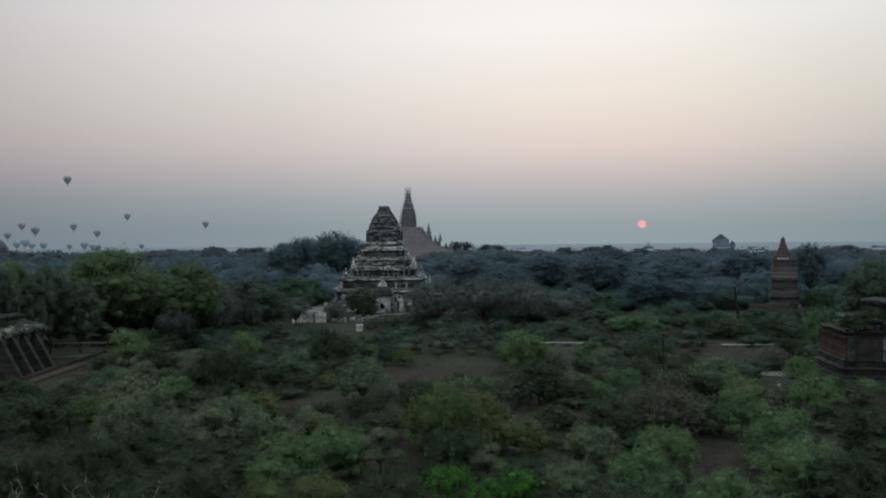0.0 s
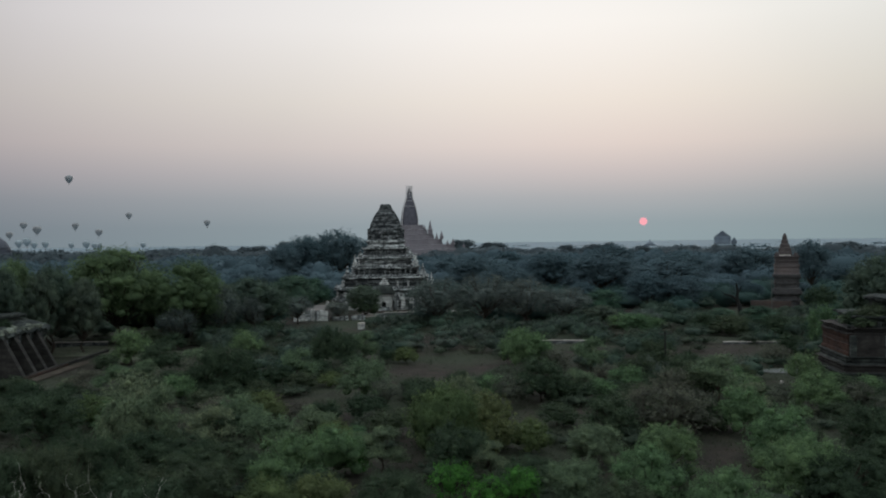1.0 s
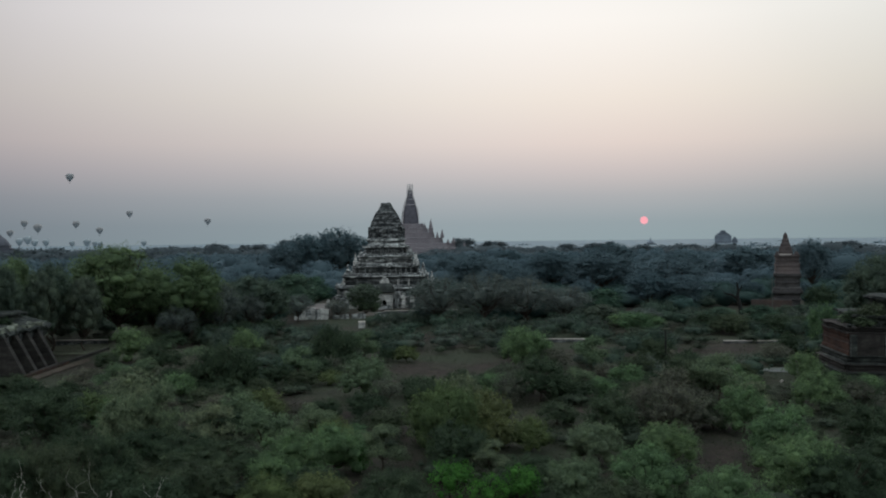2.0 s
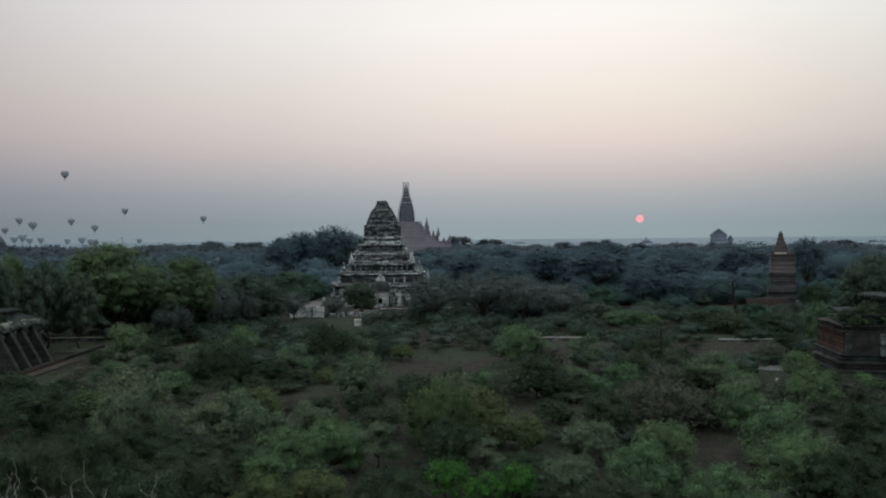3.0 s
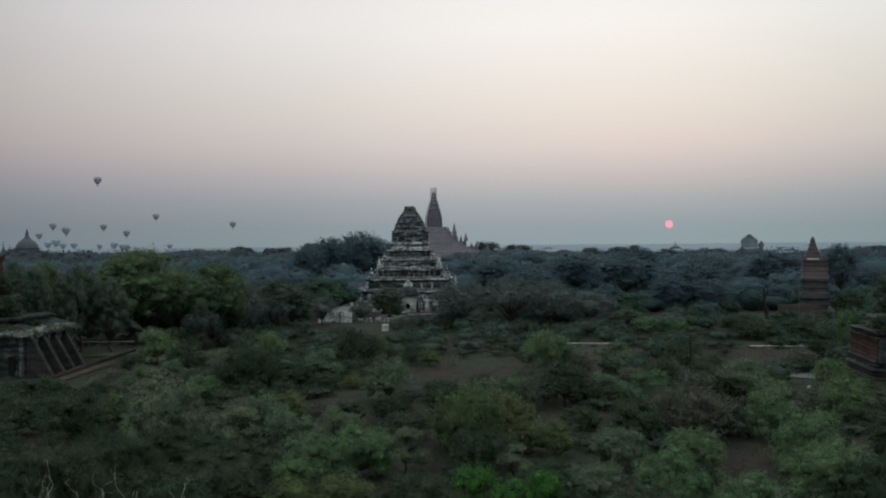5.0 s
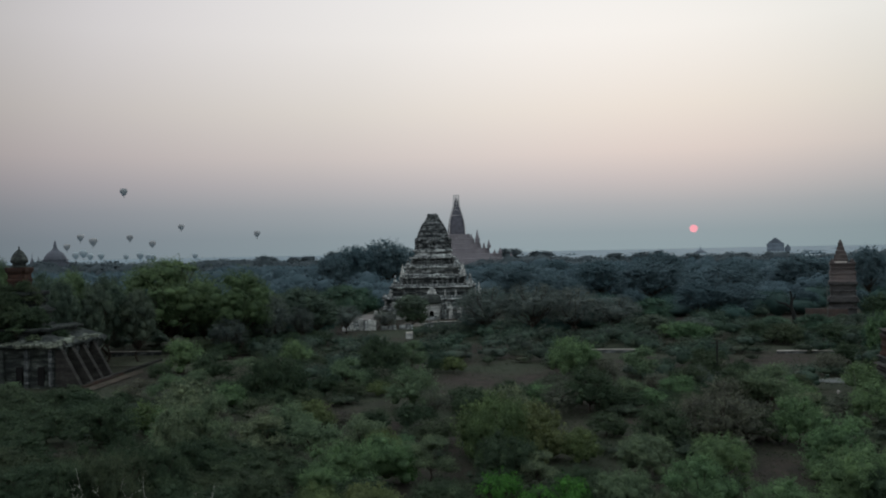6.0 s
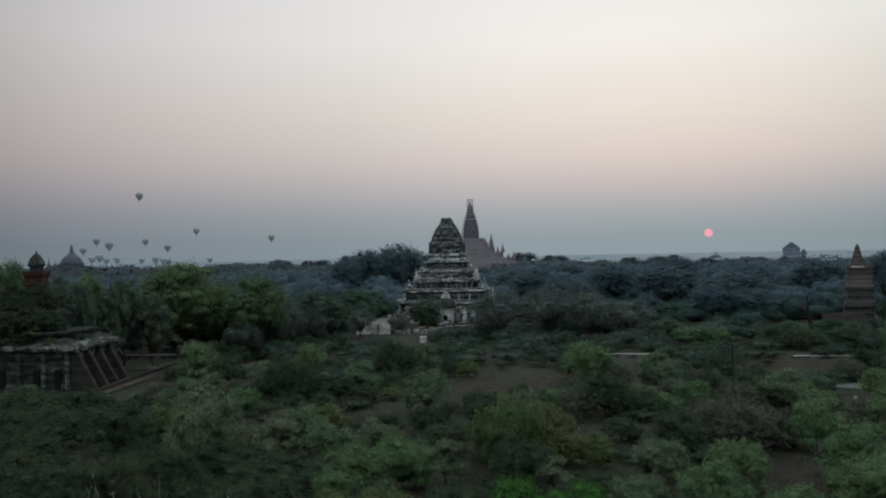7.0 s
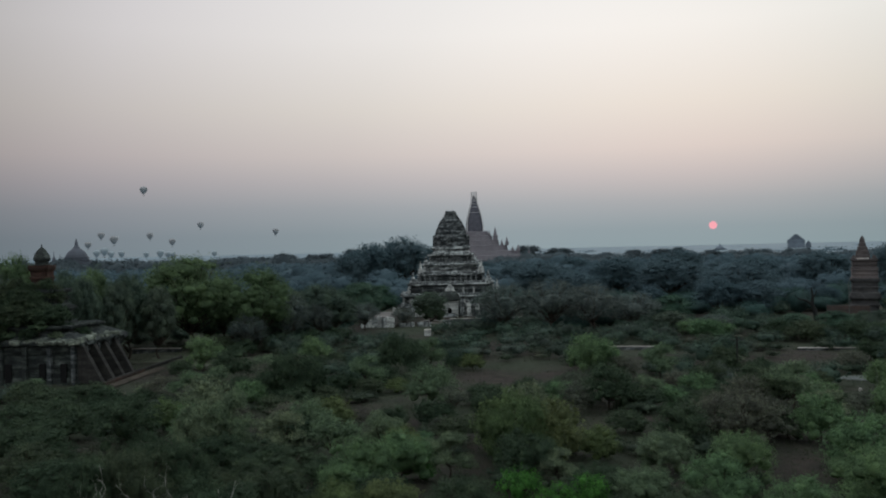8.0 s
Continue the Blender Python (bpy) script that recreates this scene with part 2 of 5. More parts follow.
def make_ground_mat():
    m, nt, b = node_mat("scrub_soil", 0.97)
    big = noise_node(nt, 0.035, 6, 0.6, coords="World")
    mid = noise_node(nt, 0.4, 7, 0.65, coords="World")
    fine = noise_node(nt, 3.0, 6, 0.7, coords="World")
    soil = ramp_node(nt, mid, [(0.34, (0.020, 0.018, 0.016)), (0.5, (0.034, 0.028, 0.024)), (0.68, (0.056, 0.044, 0.037))])
    grass = ramp_node(nt, mid, [(0.3, (0.026, 0.035, 0.023)), (0.7, (0.042, 0.052, 0.032))])
    c = mix_node(nt, ramp_node(nt, big, [(0.42, (0, 0, 0)), (0.56, (1, 1, 1))]), soil, grass)
    c = mix_node(nt, 0.4, c, ramp_node(nt, fine, [(0.3, (0.2, 0.2, 0.2)), (0.7, (0.8, 0.8, 0.8))]), "OVERLAY")
    nt.links.new(c, b.inputs["Base Color"])
    bump_to(nt, b, fine, 0.8, 0.12)
    return m


SOIL = make_ground_mat()

# ---- mesh helpers ----


def part(name, bm, material, parent=None, label=""):
    """Links a bmesh as one mesh object under a thing or a part."""
    me = bpy.data.meshes.new(name)
    bm.to_mesh(me)
    bm.free()
    me.materials.append(material)
    ob = new(name, me)
    ob.parent = parent
    return tagged(ob, label) if label else ob


def in_threes(faces):
    f = np.asarray(faces, np.int32)
    return f if f.shape[1] == 3 else np.concatenate([f[:, :3], f[:, [0, 2, 3]]])


def raw_part(name, verts, faces, material, parent=None, label=""):
    """A mesh object from arrays of corners and faces of three or four corners."""
    me = bpy.data.meshes.new(name)
    me.vertices.add(len(verts))
    me.vertices.foreach_set("co", np.asarray(verts, np.float32).ravel())
    tris = in_threes(faces)
    n = len(tris)
    me.loops.add(3 * n)
    me.loops.foreach_set("vertex_index", tris.ravel())
    me.polygons.add(n)
    me.polygons.foreach_set("loop_start", np.arange(0, 3 * n, 3, dtype=np.int32))
    me.polygons.foreach_set("use_smooth", np.ones(n, dtype=bool))
    me.update(calc_edges=True)
    me.materials.append(material)
    ob = new(name, me)
    ob.parent = parent
    return tagged(ob, label) if label else ob


def thing(name, m, label, category, group="", kind=""):
    ob = new(name)
    ob.matrix_basis = m
    ob.empty_display_size = 0.2
    return tagged(ob, label, category, group, kind)


def block(bm, x0, x1, y0, y1, z0, z1, bevel=0.0, wear=0.0):
    """A box, its edges bevelled, its corners worn."""
    b2 = bmesh.new()
    bmesh.ops.create_cube(b2, size=1.0, matrix=Matrix.LocRotScale(((x0 + x1) / 2, (y0 + y1) / 2, (z0 + z1) / 2), None, (x1 - x0, y1 - y0, z1 - z0)))
    if bevel:
        bmesh.ops.bevel(b2, geom=b2.edges[:], offset=bevel, segments=1, affect="EDGES")
    if wear:
        for v in b2.verts:
            v.co += Vector(noise.noise_vector(v.co * 0.7)) * wear
    pour(bm, b2)
    return bm


def pour(bm, other, m=None):
    if m is not None:
        other.transform(m)
    vs = [bm.verts.new(v.co) for v in other.verts]
    other.verts.index_update()
    for f in other.faces:
        bm.faces.new([vs[v.index] for v in f.verts])
    other.free()


def square_plan(a, notch, cuts):
    """A square outline of half-width a with stepped corners, each side cut into pieces."""
    corner = [(a, a - 2 * notch), (a - notch, a - 2 * notch), (a - notch, a - notch), (a - 2 * notch, a - notch), (a - 2 * notch, a)]
    if notch <= 0:
        corner = [(a, a)]
    pts = []
    for q in range(4):
        c, s = round(math.cos(q * math.pi / 2)), round(math.sin(q * math.pi / 2))
        pts += [(x * c - y * s, x * s + y * c) for x, y in corner]
    out = []
    for i, p in enumerate(pts):
        n = pts[(i + 1) % len(pts)]
        k = cuts if math.dist(p, n) > a else 1
        out += [(p[0] + (n[0] - p[0]) * j / k, p[1] + (n[1] - p[1]) * j / k) for j in range(k)]
    return out


def round_plan(a, sides):
    return [(a * math.cos(2 * math.pi * i / sides), a * math.sin(2 * math.pi * i / sides)) for i in range(sides)]


def loft(bm, plan, profile, wear=0.0, grain=0.8, at=(0, 0, 0)):
    """Skin through outlines plan(a) at the heights of profile [(a, z)], closed on top and below; wear roughens it."""
    rings = []
    o = Vector(at)
    for a, z in profile:
        ring = []
        for x, y in plan(a):
            p = Vector((x, y, z)) + o
            if wear:
                p += Vector(noise.noise_vector(p * grain)) * wear
            ring.append(bm.verts.new(p))
        rings.append(ring)
    n = len(rings[0])
    for lo, hi in zip(rings, rings[1:]):
        for i in range(n):
            bm.faces.new((lo[i], lo[(i + 1) % n], hi[(i + 1) % n], hi[i]))
    bm.faces.new(rings[-1])
    bm.faces.new(rings[0][::-1])
    return bm


def tube(pts, radii, sides=6):
    """Arrays of a tapered tube along points."""
    V, Q = [], []
    for i, (p, r) in enumerate(zip(pts, radii)):
        d = (Vector(pts[min(i + 1, len(pts) - 1)]) - Vector(pts[max(i - 1, 0)])).normalized()
        u = d.orthogonal().normalized()
        w = d.cross(u)
        for k in range(sides):
            a = 2 * math.pi * k / sides
            V.append(tuple(Vector(p) + (u * math.cos(a) + w * math.sin(a)) * r))
        if i:
            for k in range(sides):
                a0, b0 = (i - 1) * sides + k, (i - 1) * sides + (k + 1) % sides
                Q.append((a0, b0, b0 + sides, a0 + sides))
    return V, Q


def join_arrays(items):
    V, Q, n = [], [], 0
    for v, q in items:
        V.append(np.asarray(v, np.float32).reshape(-1, 3))
        Q.append(in_threes(q) + n)
        n += len(v)
    return np.concatenate(V), np.concatenate(Q)


def leaf_cloud(rng, blobs, n, size, low=-0.35, rise=0.35, spray=5, loose=0.75):
    """About n narrow leaves, in sprays of a few along a twig, close over the skins of a heap of rounded clumps (x, y, z, radius, half-height)."""
    B = np.asarray(blobs, float)
    m = max(1, n // spray)
    pick = rng.choice(len(B), m, p=B[:, 3] ** 2 / (B[:, 3] ** 2).sum())
    d = rng.normal(size=(m, 3))
    d /= np.linalg.norm(d, axis=1, keepdims=True)
    d[:, 2] = np.where(d[:, 2] < low, -d[:, 2], d[:, 2])
    b = B[pick]
    p0 = b[:, :3] + d * rng.normal(0.96, 0.14, (m, 1)) * np.stack([b[:, 3], b[:, 3], b[:, 4]], 1)
    way = d * 0.45 + rng.normal(size=(m, 3)) * 0.5 + np.array([0, 0, 0.3])
    way /= np.linalg.norm(way, axis=1, keepdims=True)
    j = np.arange(spray)
    p = p0[:, None] + way[:, None] * (j * size * 1.5)[None, :, None]
    p[:, :, 2] -= (j ** 2 * size * 0.09)[None]
    n = m * spray
    p = p.reshape(n, 3) + rng.normal(size=(n, 3)) * size * 0.5
    nor = np.repeat(d, spray, 0) + np.array([0, 0, rise]) + rng.normal(size=(n, 3)) * loose
    nor /= np.linalg.norm(nor, axis=1, keepdims=True)
    t = np.cross(nor, rng.normal(size=(n, 3)))
    t /= np.linalg.norm(t, axis=1, keepdims=True) + 1e-9
    s = np.cross(nor, t)
    L = size * rng.uniform(0.65, 1.35, (n, 1))
    V = np.stack([p + t * L, p - t * L * 0.6 + s * L * 0.55, p - t * L * 0.6 - s * L * 0.55], 1).reshape(-1, 3)
    return V, np.arange(3 * n).reshape(n, 3)


# ---- plants ----


def cube_sphere(k):
    """A unit ball of k by k faces on each of six sides."""
    V, Q, seen = [], [], {}
    def vert(p):
        key = tuple(round(c, 5) for c in p)
        if key not in seen:
            seen[key] = len(V)
            V.append(Vector(p).normalized()[:])
        return seen[key]
    for axis in range(3):
        for sign in (-1, 1):
            for i in range(k):
                for j in range(k):
                    ids = []
                    for u, v in ((i, j), (i + 1, j), (i + 1, j + 1), (i, j + 1)):
                        p = [0.0, 0.0, 0.0]
                        p[axis], p[(axis + 1) % 3], p[(axis + 2) % 3] = sign, math.tan((2 * u / k - 1) * math.pi / 4) * sign, math.tan((2 * v / k - 1) * math.pi / 4)
                        ids.append(vert(p))
                    Q.append(ids)
    return np.array(V), np.array(Q)


def lumpy(k, seed, rough):
    """A ball of k by k faces a side, swollen and dented like a head of leaves."""
    V, Q = cube_sphere(k)
    q = [1 + rough * (1.5 * noise.noise(Vector(p) * 1.7 + Vector((seed * 9.1, 0, 0))) + 0.8 * noise.noise(Vector(p) * 4.3 + Vector((0, seed * 5.3, 0)))) for p in V]
    return V * np.array(q)[:, None], Q


HEADS = {k: [lumpy(k, i, 0.26) for i in range(6)] for k in (2, 3)}


def clumps(rng, blobs, k, size=0.66):
    """The dense body of a crown: a lumpy head of leaves in each clump."""
    items = []
    for x, y, z, r, rz in blobs:
        V0, Q0 = HEADS[k][int(rng.integers(6))]
        a = rng.uniform(0, 2 * math.pi)
        turn = np.array([[math.cos(a), math.sin(a), 0], [-math.sin(a), math.cos(a), 0], [0, 0, 1]])
        items.append((V0 @ turn * np.array([r, r, rz]) * size + np.array([x, y, z]), Q0))
    return join_arrays(items)


def bush_blobs(rng, w, h, k, flat=0.7):
    """Clumps of a round bush: large ones over the dome, small ones breaking its outline, low ones round its foot."""
    out = [(0, 0, h * 0.46, w * 0.33, h * 0.42)]
    for i in range(k):
        a, e = 2.4 * i + rng.uniform(-0.5, 0.5), math.asin(rng.uniform(-0.1, 1.0))
        r = w * rng.uniform(0.11, 0.2)
        q, z = (w / 2 - r * 0.8) * math.cos(e), h * 0.36 + (h * 0.64 - r * flat) * math.sin(e)
        out.append((math.cos(a) * q, math.sin(a) * q, z * rng.uniform(0.88, 1.08), r, r * flat))
    for i in range(k):
        a, e = rng.uniform(0, 2 * math.pi), math.asin(rng.uniform(0.0, 1.0))
        r = w * rng.uniform(0.05, 0.09)
        out.append((math.cos(a) * math.cos(e) * w * 0.46, math.sin(a) * math.cos(e) * w * 0.46, h * 0.3 + h * 0.68 * math.sin(e), r, r * 0.8))
    for i in range(5):
        a, r = rng.uniform(0, 2 * math.pi), w * rng.uniform(0.12, 0.18)
        out.append((math.cos(a) * w * 0.34, math.sin(a) * w * 0.34, h * rng.uniform(0.14, 0.26), r, min(r, h * 0.2)))
    return out


def umbrella_blobs(rng, w, h, k):
    """Clumps of a flat-topped thorn tree: wide thin heads in two tiers, nothing below."""
    out = []
    for i in range(k):
        a, q = 2.4 * i + rng.uniform(-0.4, 0.4), math.sqrt((i + 0.5) / k)
        r = w * rng.uniform(0.09, 0.19)
        tier = (0.0, 0.1, 0.38, 0.04, 0.26, 0.55)[i % 6] * rng.uniform(0.7, 1.2)
        out.append((math.cos(a) * q * w * 0.37, math.sin(a) * q * w * 0.37, h * (1 - tier - 0.2 * q * q) - r * 0.4, r, r * rng.uniform(0.36, 0.5)))
    return out


def crown_blobs(rng, w, h, k, low=0.12, flat=0.75):
    """Clumps of a broad full crown: one domed body with rounded heads over its skin."""
    c = h * (0.5 + low * 0.5)
    out = [(0, 0, c, w * 0.43, (h - c) * 0.9)]
    for i in range(k):
        a, e = 2.4 * i + rng.uniform(-0.5, 0.5), math.asin(rng.uniform(-0.6, 1.0))
        r = w * rng.uniform(0.09, 0.19)
        reach, top = w / 2 - r * 0.75, h - c - r * flat * 0.75
        out.append((math.cos(a) * math.cos(e) * reach, math.sin(a) * math.cos(e) * reach, c + math.sin(e) * top * rng.uniform(0.9, 1.06), r, r * flat))
    for i in range(k // 2):
        a, e = rng.uniform(0, 2 * math.pi), math.asin(rng.uniform(0.0, 1.0))
        r = w * rng.uniform(0.05, 0.08)
        out.append((math.cos(a) * math.cos(e) * w * 0.47, math.sin(a) * math.cos(e) * w * 0.47, c + math.sin(e) * (h - c) * 0.95, r, r * 0.8))
    return out


def limbs(rng, blobs, h, r0, fork, sides=5):
    """A stem with one limb bent to each clump."""
    items = [tube([(0, 0, -0.2), (0.05 * h * rng.normal(), 0.05 * h * rng.normal(), fork * 0.5), (0, 0, fork)], [r0 * 1.3, r0, r0 * 0.85], sides + 1)]
    for x, y, z, r, rz in blobs:
        mid = (x * 0.45 + rng.normal() * 0.04 * h, y * 0.45 + rng.normal() * 0.04 * h, fork + (z - fork) * 0.55)
        items.append(tube([(0, 0, fork * 0.9), mid, (x, y, z)], [r0 * 0.6, r0 * 0.4, r0 * 0.15], 3))
    return join_arrays(items)


def make_plant(name, seed, w, h, k, n, leaf, mat, label, category, group="", form="bush", fork=0.25, r0=0.09, low=-0.15, heads=3, bare=False):
    """A pattern plant: its trunk with limbs, and its crown. A bare one has loose sprays on its twigs and little body."""
    rng = np.random.default_rng(seed)
    ob = thing(name, Matrix.Identity(4), label, category, group)
    blobs = umbrella_blobs(rng, w, h, k) if form == "umbrella" else crown_blobs(rng, w, h, k) if form == "crown" else bush_blobs(rng, w, h, k)
    raw_part("trunk", *limbs(rng, blobs, h, r0, h * fork), BARK, ob)
    body = clumps(rng, blobs[::2] if bare else blobs, heads, 0.45 if bare else 0.58)
    raw_part("crown", *join_arrays([body, leaf_cloud(rng, blobs, n, leaf, low, spray=2 if leaf > 0.3 else 5)]), mat, ob)
    return [ob, w, h, False]


def put_plant(proto, x, y, w, h, turn, z=0.0):
    ob, pw, ph, used = proto
    w = min(w, (1.6 if ph > 10 else 2.0) * h)
    s = Matrix.Diagonal((w / pw, w / pw, h / ph, 1))
    m = pose(x, y, z, 0, 0, turn)
    if not used:
        proto[3] = True
        ob.matrix_basis = m @ s
        return ob
    got = copy_thing(ob, m)
    got.matrix_basis = m @ s
    return got


SHRUBS, SMALL_SHRUBS = {}, {}
for kind_name, mat, label, fill in (
        ("grey", LEAF_GREY, "dusty grey-green thorn bush on dry brown ground", 1.0),
        ("dark", LEAF_DARK, "dark olive thorn scrub on dry brown ground", 1.0),
        ("green", LEAF_GREEN, "fresh green rounded bush among dry scrub", 1.0),
        ("bright", LEAF_BRIGHT, "bright lime-green leafy shrub among dull scrub", 0.3),
        ("yellow", LEAF_YELLOW, "olive bush with yellowing leaves", 1.0),
        ("dry", LEAF_DRY, "half-bare brown bush with dry twigs", 0.6)):
    seed = 100 + len(kind_name) * 7 + ord(kind_name[0])
    SHRUBS[kind_name], SMALL_SHRUBS[kind_name] = [], []
    for i in range(3):
        form = "umbrella" if kind_name == "grey" and i < 2 or kind_name == "dry" and i < 1 else "bush"
        SHRUBS[kind_name].append(make_plant("bush", seed + 17 * i, 5.0, 3.5, 13 + 2 * i, int(11500 * fill), 0.085 if kind_name == "bright" else 0.063, mat, label, "bush", "scrub bushes", form, bare=fill < 0.9))
        SMALL_SHRUBS[kind_name].append(make_plant("bush", seed + 5 + 17 * i, 5.0, 3.5, 12 + i, int(4600 * fill), 0.103, mat, label, "bush", "scrub bushes", form, heads=2, bare=fill < 0.9))


def shrub(kind_name, i, x, y, w, h, turn, z=0.0):
    protos = SHRUBS if math.hypot(x, y) < 72 else SMALL_SHRUBS
    return put_plant(protos[kind_name][i % 3], x, y, w, h, turn, z)


GREY_BUSHES = (
    (-18.4, 112.4, 4.4, 4.2), (-11.8, 133.7, 4.3, 4.1), (-8.9, 100.0, 5.0, 4.7), (-39.8, 105.0, 3.6, 3.5), (-38.3, 112.9, 3.1, 2.9),
    (-32.1, 90.8, 5.1, 4.8), (-26.3, 76.0, 5.8, 5.5), (-20.1, 74.8, 4.0, 3.8), (-19.7, 82.5, 3.9, 3.7), (-15.0, 72.6, 4.3, 4.1),
    (-11.4, 76.6, 3.5, 3.4), (2.1, 93.8, 3.6, 3.5), (3.6, 65.5, 3.0, 2.8), (15.6, 99.5, 3.3, 3.1), (12.2, 69.3, 3.7, 3.5),
    (20.5, 118.3, 4.7, 4.5), (30.5, 94.7, 5.1, 4.9), (8.9, 58.8, 3.5, 3.3),
    (-4.8, 68.5, 3.5, 3.4),
)
DARK_BUSHES = (
    (-50.0, 100.0, 4.4, 3.0), (-46.0, 96.0, 4.4, 2.9), (-52.5, 94.5, 4.6, 3.2), (-47.0, 88.0, 4.6, 3.2), (-43.0, 82.0, 4.6, 3.2), (-49.0, 83.0, 4.8, 3.4),
    (-44.0, 75.0, 4.6, 3.2), (-40.0, 72.0, 4.4, 3.0), (-54.5, 103.0, 3.6, 1.8), (-42.5, 90.5, 4.2, 2.8), (-38.0, 66.0, 4.6, 3.0), (-34.0, 62.0, 4.6, 3.0),
    # first three are added to darken the shaded gap under the grey crowns
    (-24.0, 70.5, 4.0, 3.0), (-20.5, 69.0, 4.2, 2.8), (-17.5, 68.0, 3.8, 2.4), (35.8, 71.8, 4.2, 4.0), (-16.3, 58.4, 4.0, 3.4),
    (-38.7, 119.5, 4.9, 4.6), (-25.5, 103.9, 6.3, 6.0), (-15.2, 126.1, 5.8, 5.5), (-29.6, 106.5, 3.6, 3.4), (-35.8, 78.7, 5.1, 4.8),
    (1.2, 66.6, 4.3, 4.1), (11.0, 96.5, 5.1, 4.8), (15.3, 78.2, 4.2, 4.0), (29.4, 120.4, 4.0, 3.8), (26.0, 55.7, 4.4, 4.2),
    (-26.5, 55.9, 5.7, 5.4), (-25.0, 60.0, 5.5, 5.2), (-17.9, 50.8, 4.9, 4.6), (-3.1, 54.5, 3.9, 3.7), (10.7, 52.3, 3.8, 3.6),
    (54.5, 166.0, 11.5, 3.6), (66.0, 164.0, 9.5, 3.4), (28.4, 97.9, 4.0, 3.8),
)
GREEN_BUSHES = (
    (-47.8, 133.8, 5.1, 4.9), (-30.9, 137.3, 4.6, 4.4), (-30.1, 99.0, 3.3, 3.2), (-28.5, 77.8, 4.3, 4.1), (12.2, 126.5, 6.4, 5.3),
    (28.0, 80.4, 3.8, 4.3), (17.3, 66.4, 4.1, 3.9), (13.8, 58.4, 4.3, 4.1), (27.0, 69.0, 4.2, 4.5), (24.5, 58.3, 5.0, 4.7),
    (17.3, 52.2, 4.3, 4.1), (38.9, 89.6, 4.0, 4.0), (38.5, 171.0, 9.0, 3.6),
    (-11.1, 62.6, 4.6, 4.4), (-8.3, 66.7, 4.0, 3.8),
)
BRIGHT_BUSHES = (
    (-6.5, 67.7, 1.8, 2.0), (0.5, 60.1, 2.9, 2.8), (5.3, 58.9, 2.7, 2.6), (3.1, 58.6, 2.3, 2.1),
)
YELLOW_BUSHES = (
    (1.4, 73.4, 7.4, 5.9), (7.5, 74.3, 2.9, 2.8), (-9.0, 73.9, 2.9, 2.8), (-34.6, 85.8, 3.6, 3.4),
    (-17.7, 87.2, 3.4, 3.3), (-10.9, 54.0, 3.6, 3.4), (-7.8, 55.1, 3.6, 3.4),
)
DRY_BUSHES = (
    (18.6, 80.4, 4.6, 4.2), (21.0, 79.2, 4.8, 4.6), (23.4, 80.6, 4.2, 4.0), (31.2, 99.5, 4.6, 4.0), (25.5, 96.0, 4.2, 3.6), (8.2, 104.5, 3.8, 3.2), (-6.0, 92.0, 4.2, 3.4),
)
PLACED = {"dry": DRY_BUSHES, "grey": GREY_BUSHES, "dark": DARK_BUSHES, "green": GREEN_BUSHES, "bright": BRIGHT_BUSHES, "yellow": YELLOW_BUSHES}
rng = np.random.default_rng(5)
taken = []
for kind_name, rows in PLACED.items():
    for i, (x, y, w, h) in enumerate(rows):
        turn = rng.uniform(0, 360)
        if w > 5.2:
            # a wide one is three grown together
            for k, q in enumerate((0, 120, 240)):
                a = radians(turn + q)
                shrub(kind_name, i + k, x + math.cos(a) * w * 0.3, y + math.sin(a) * w * 0.3, w * 0.74, h * (1.0, 0.85, 0.92)[k], turn + 50 * k)
        else:
            shrub(kind_name, i, x, y, w * 1.22, h, turn)
        taken.append((x, y, w * 0.6))

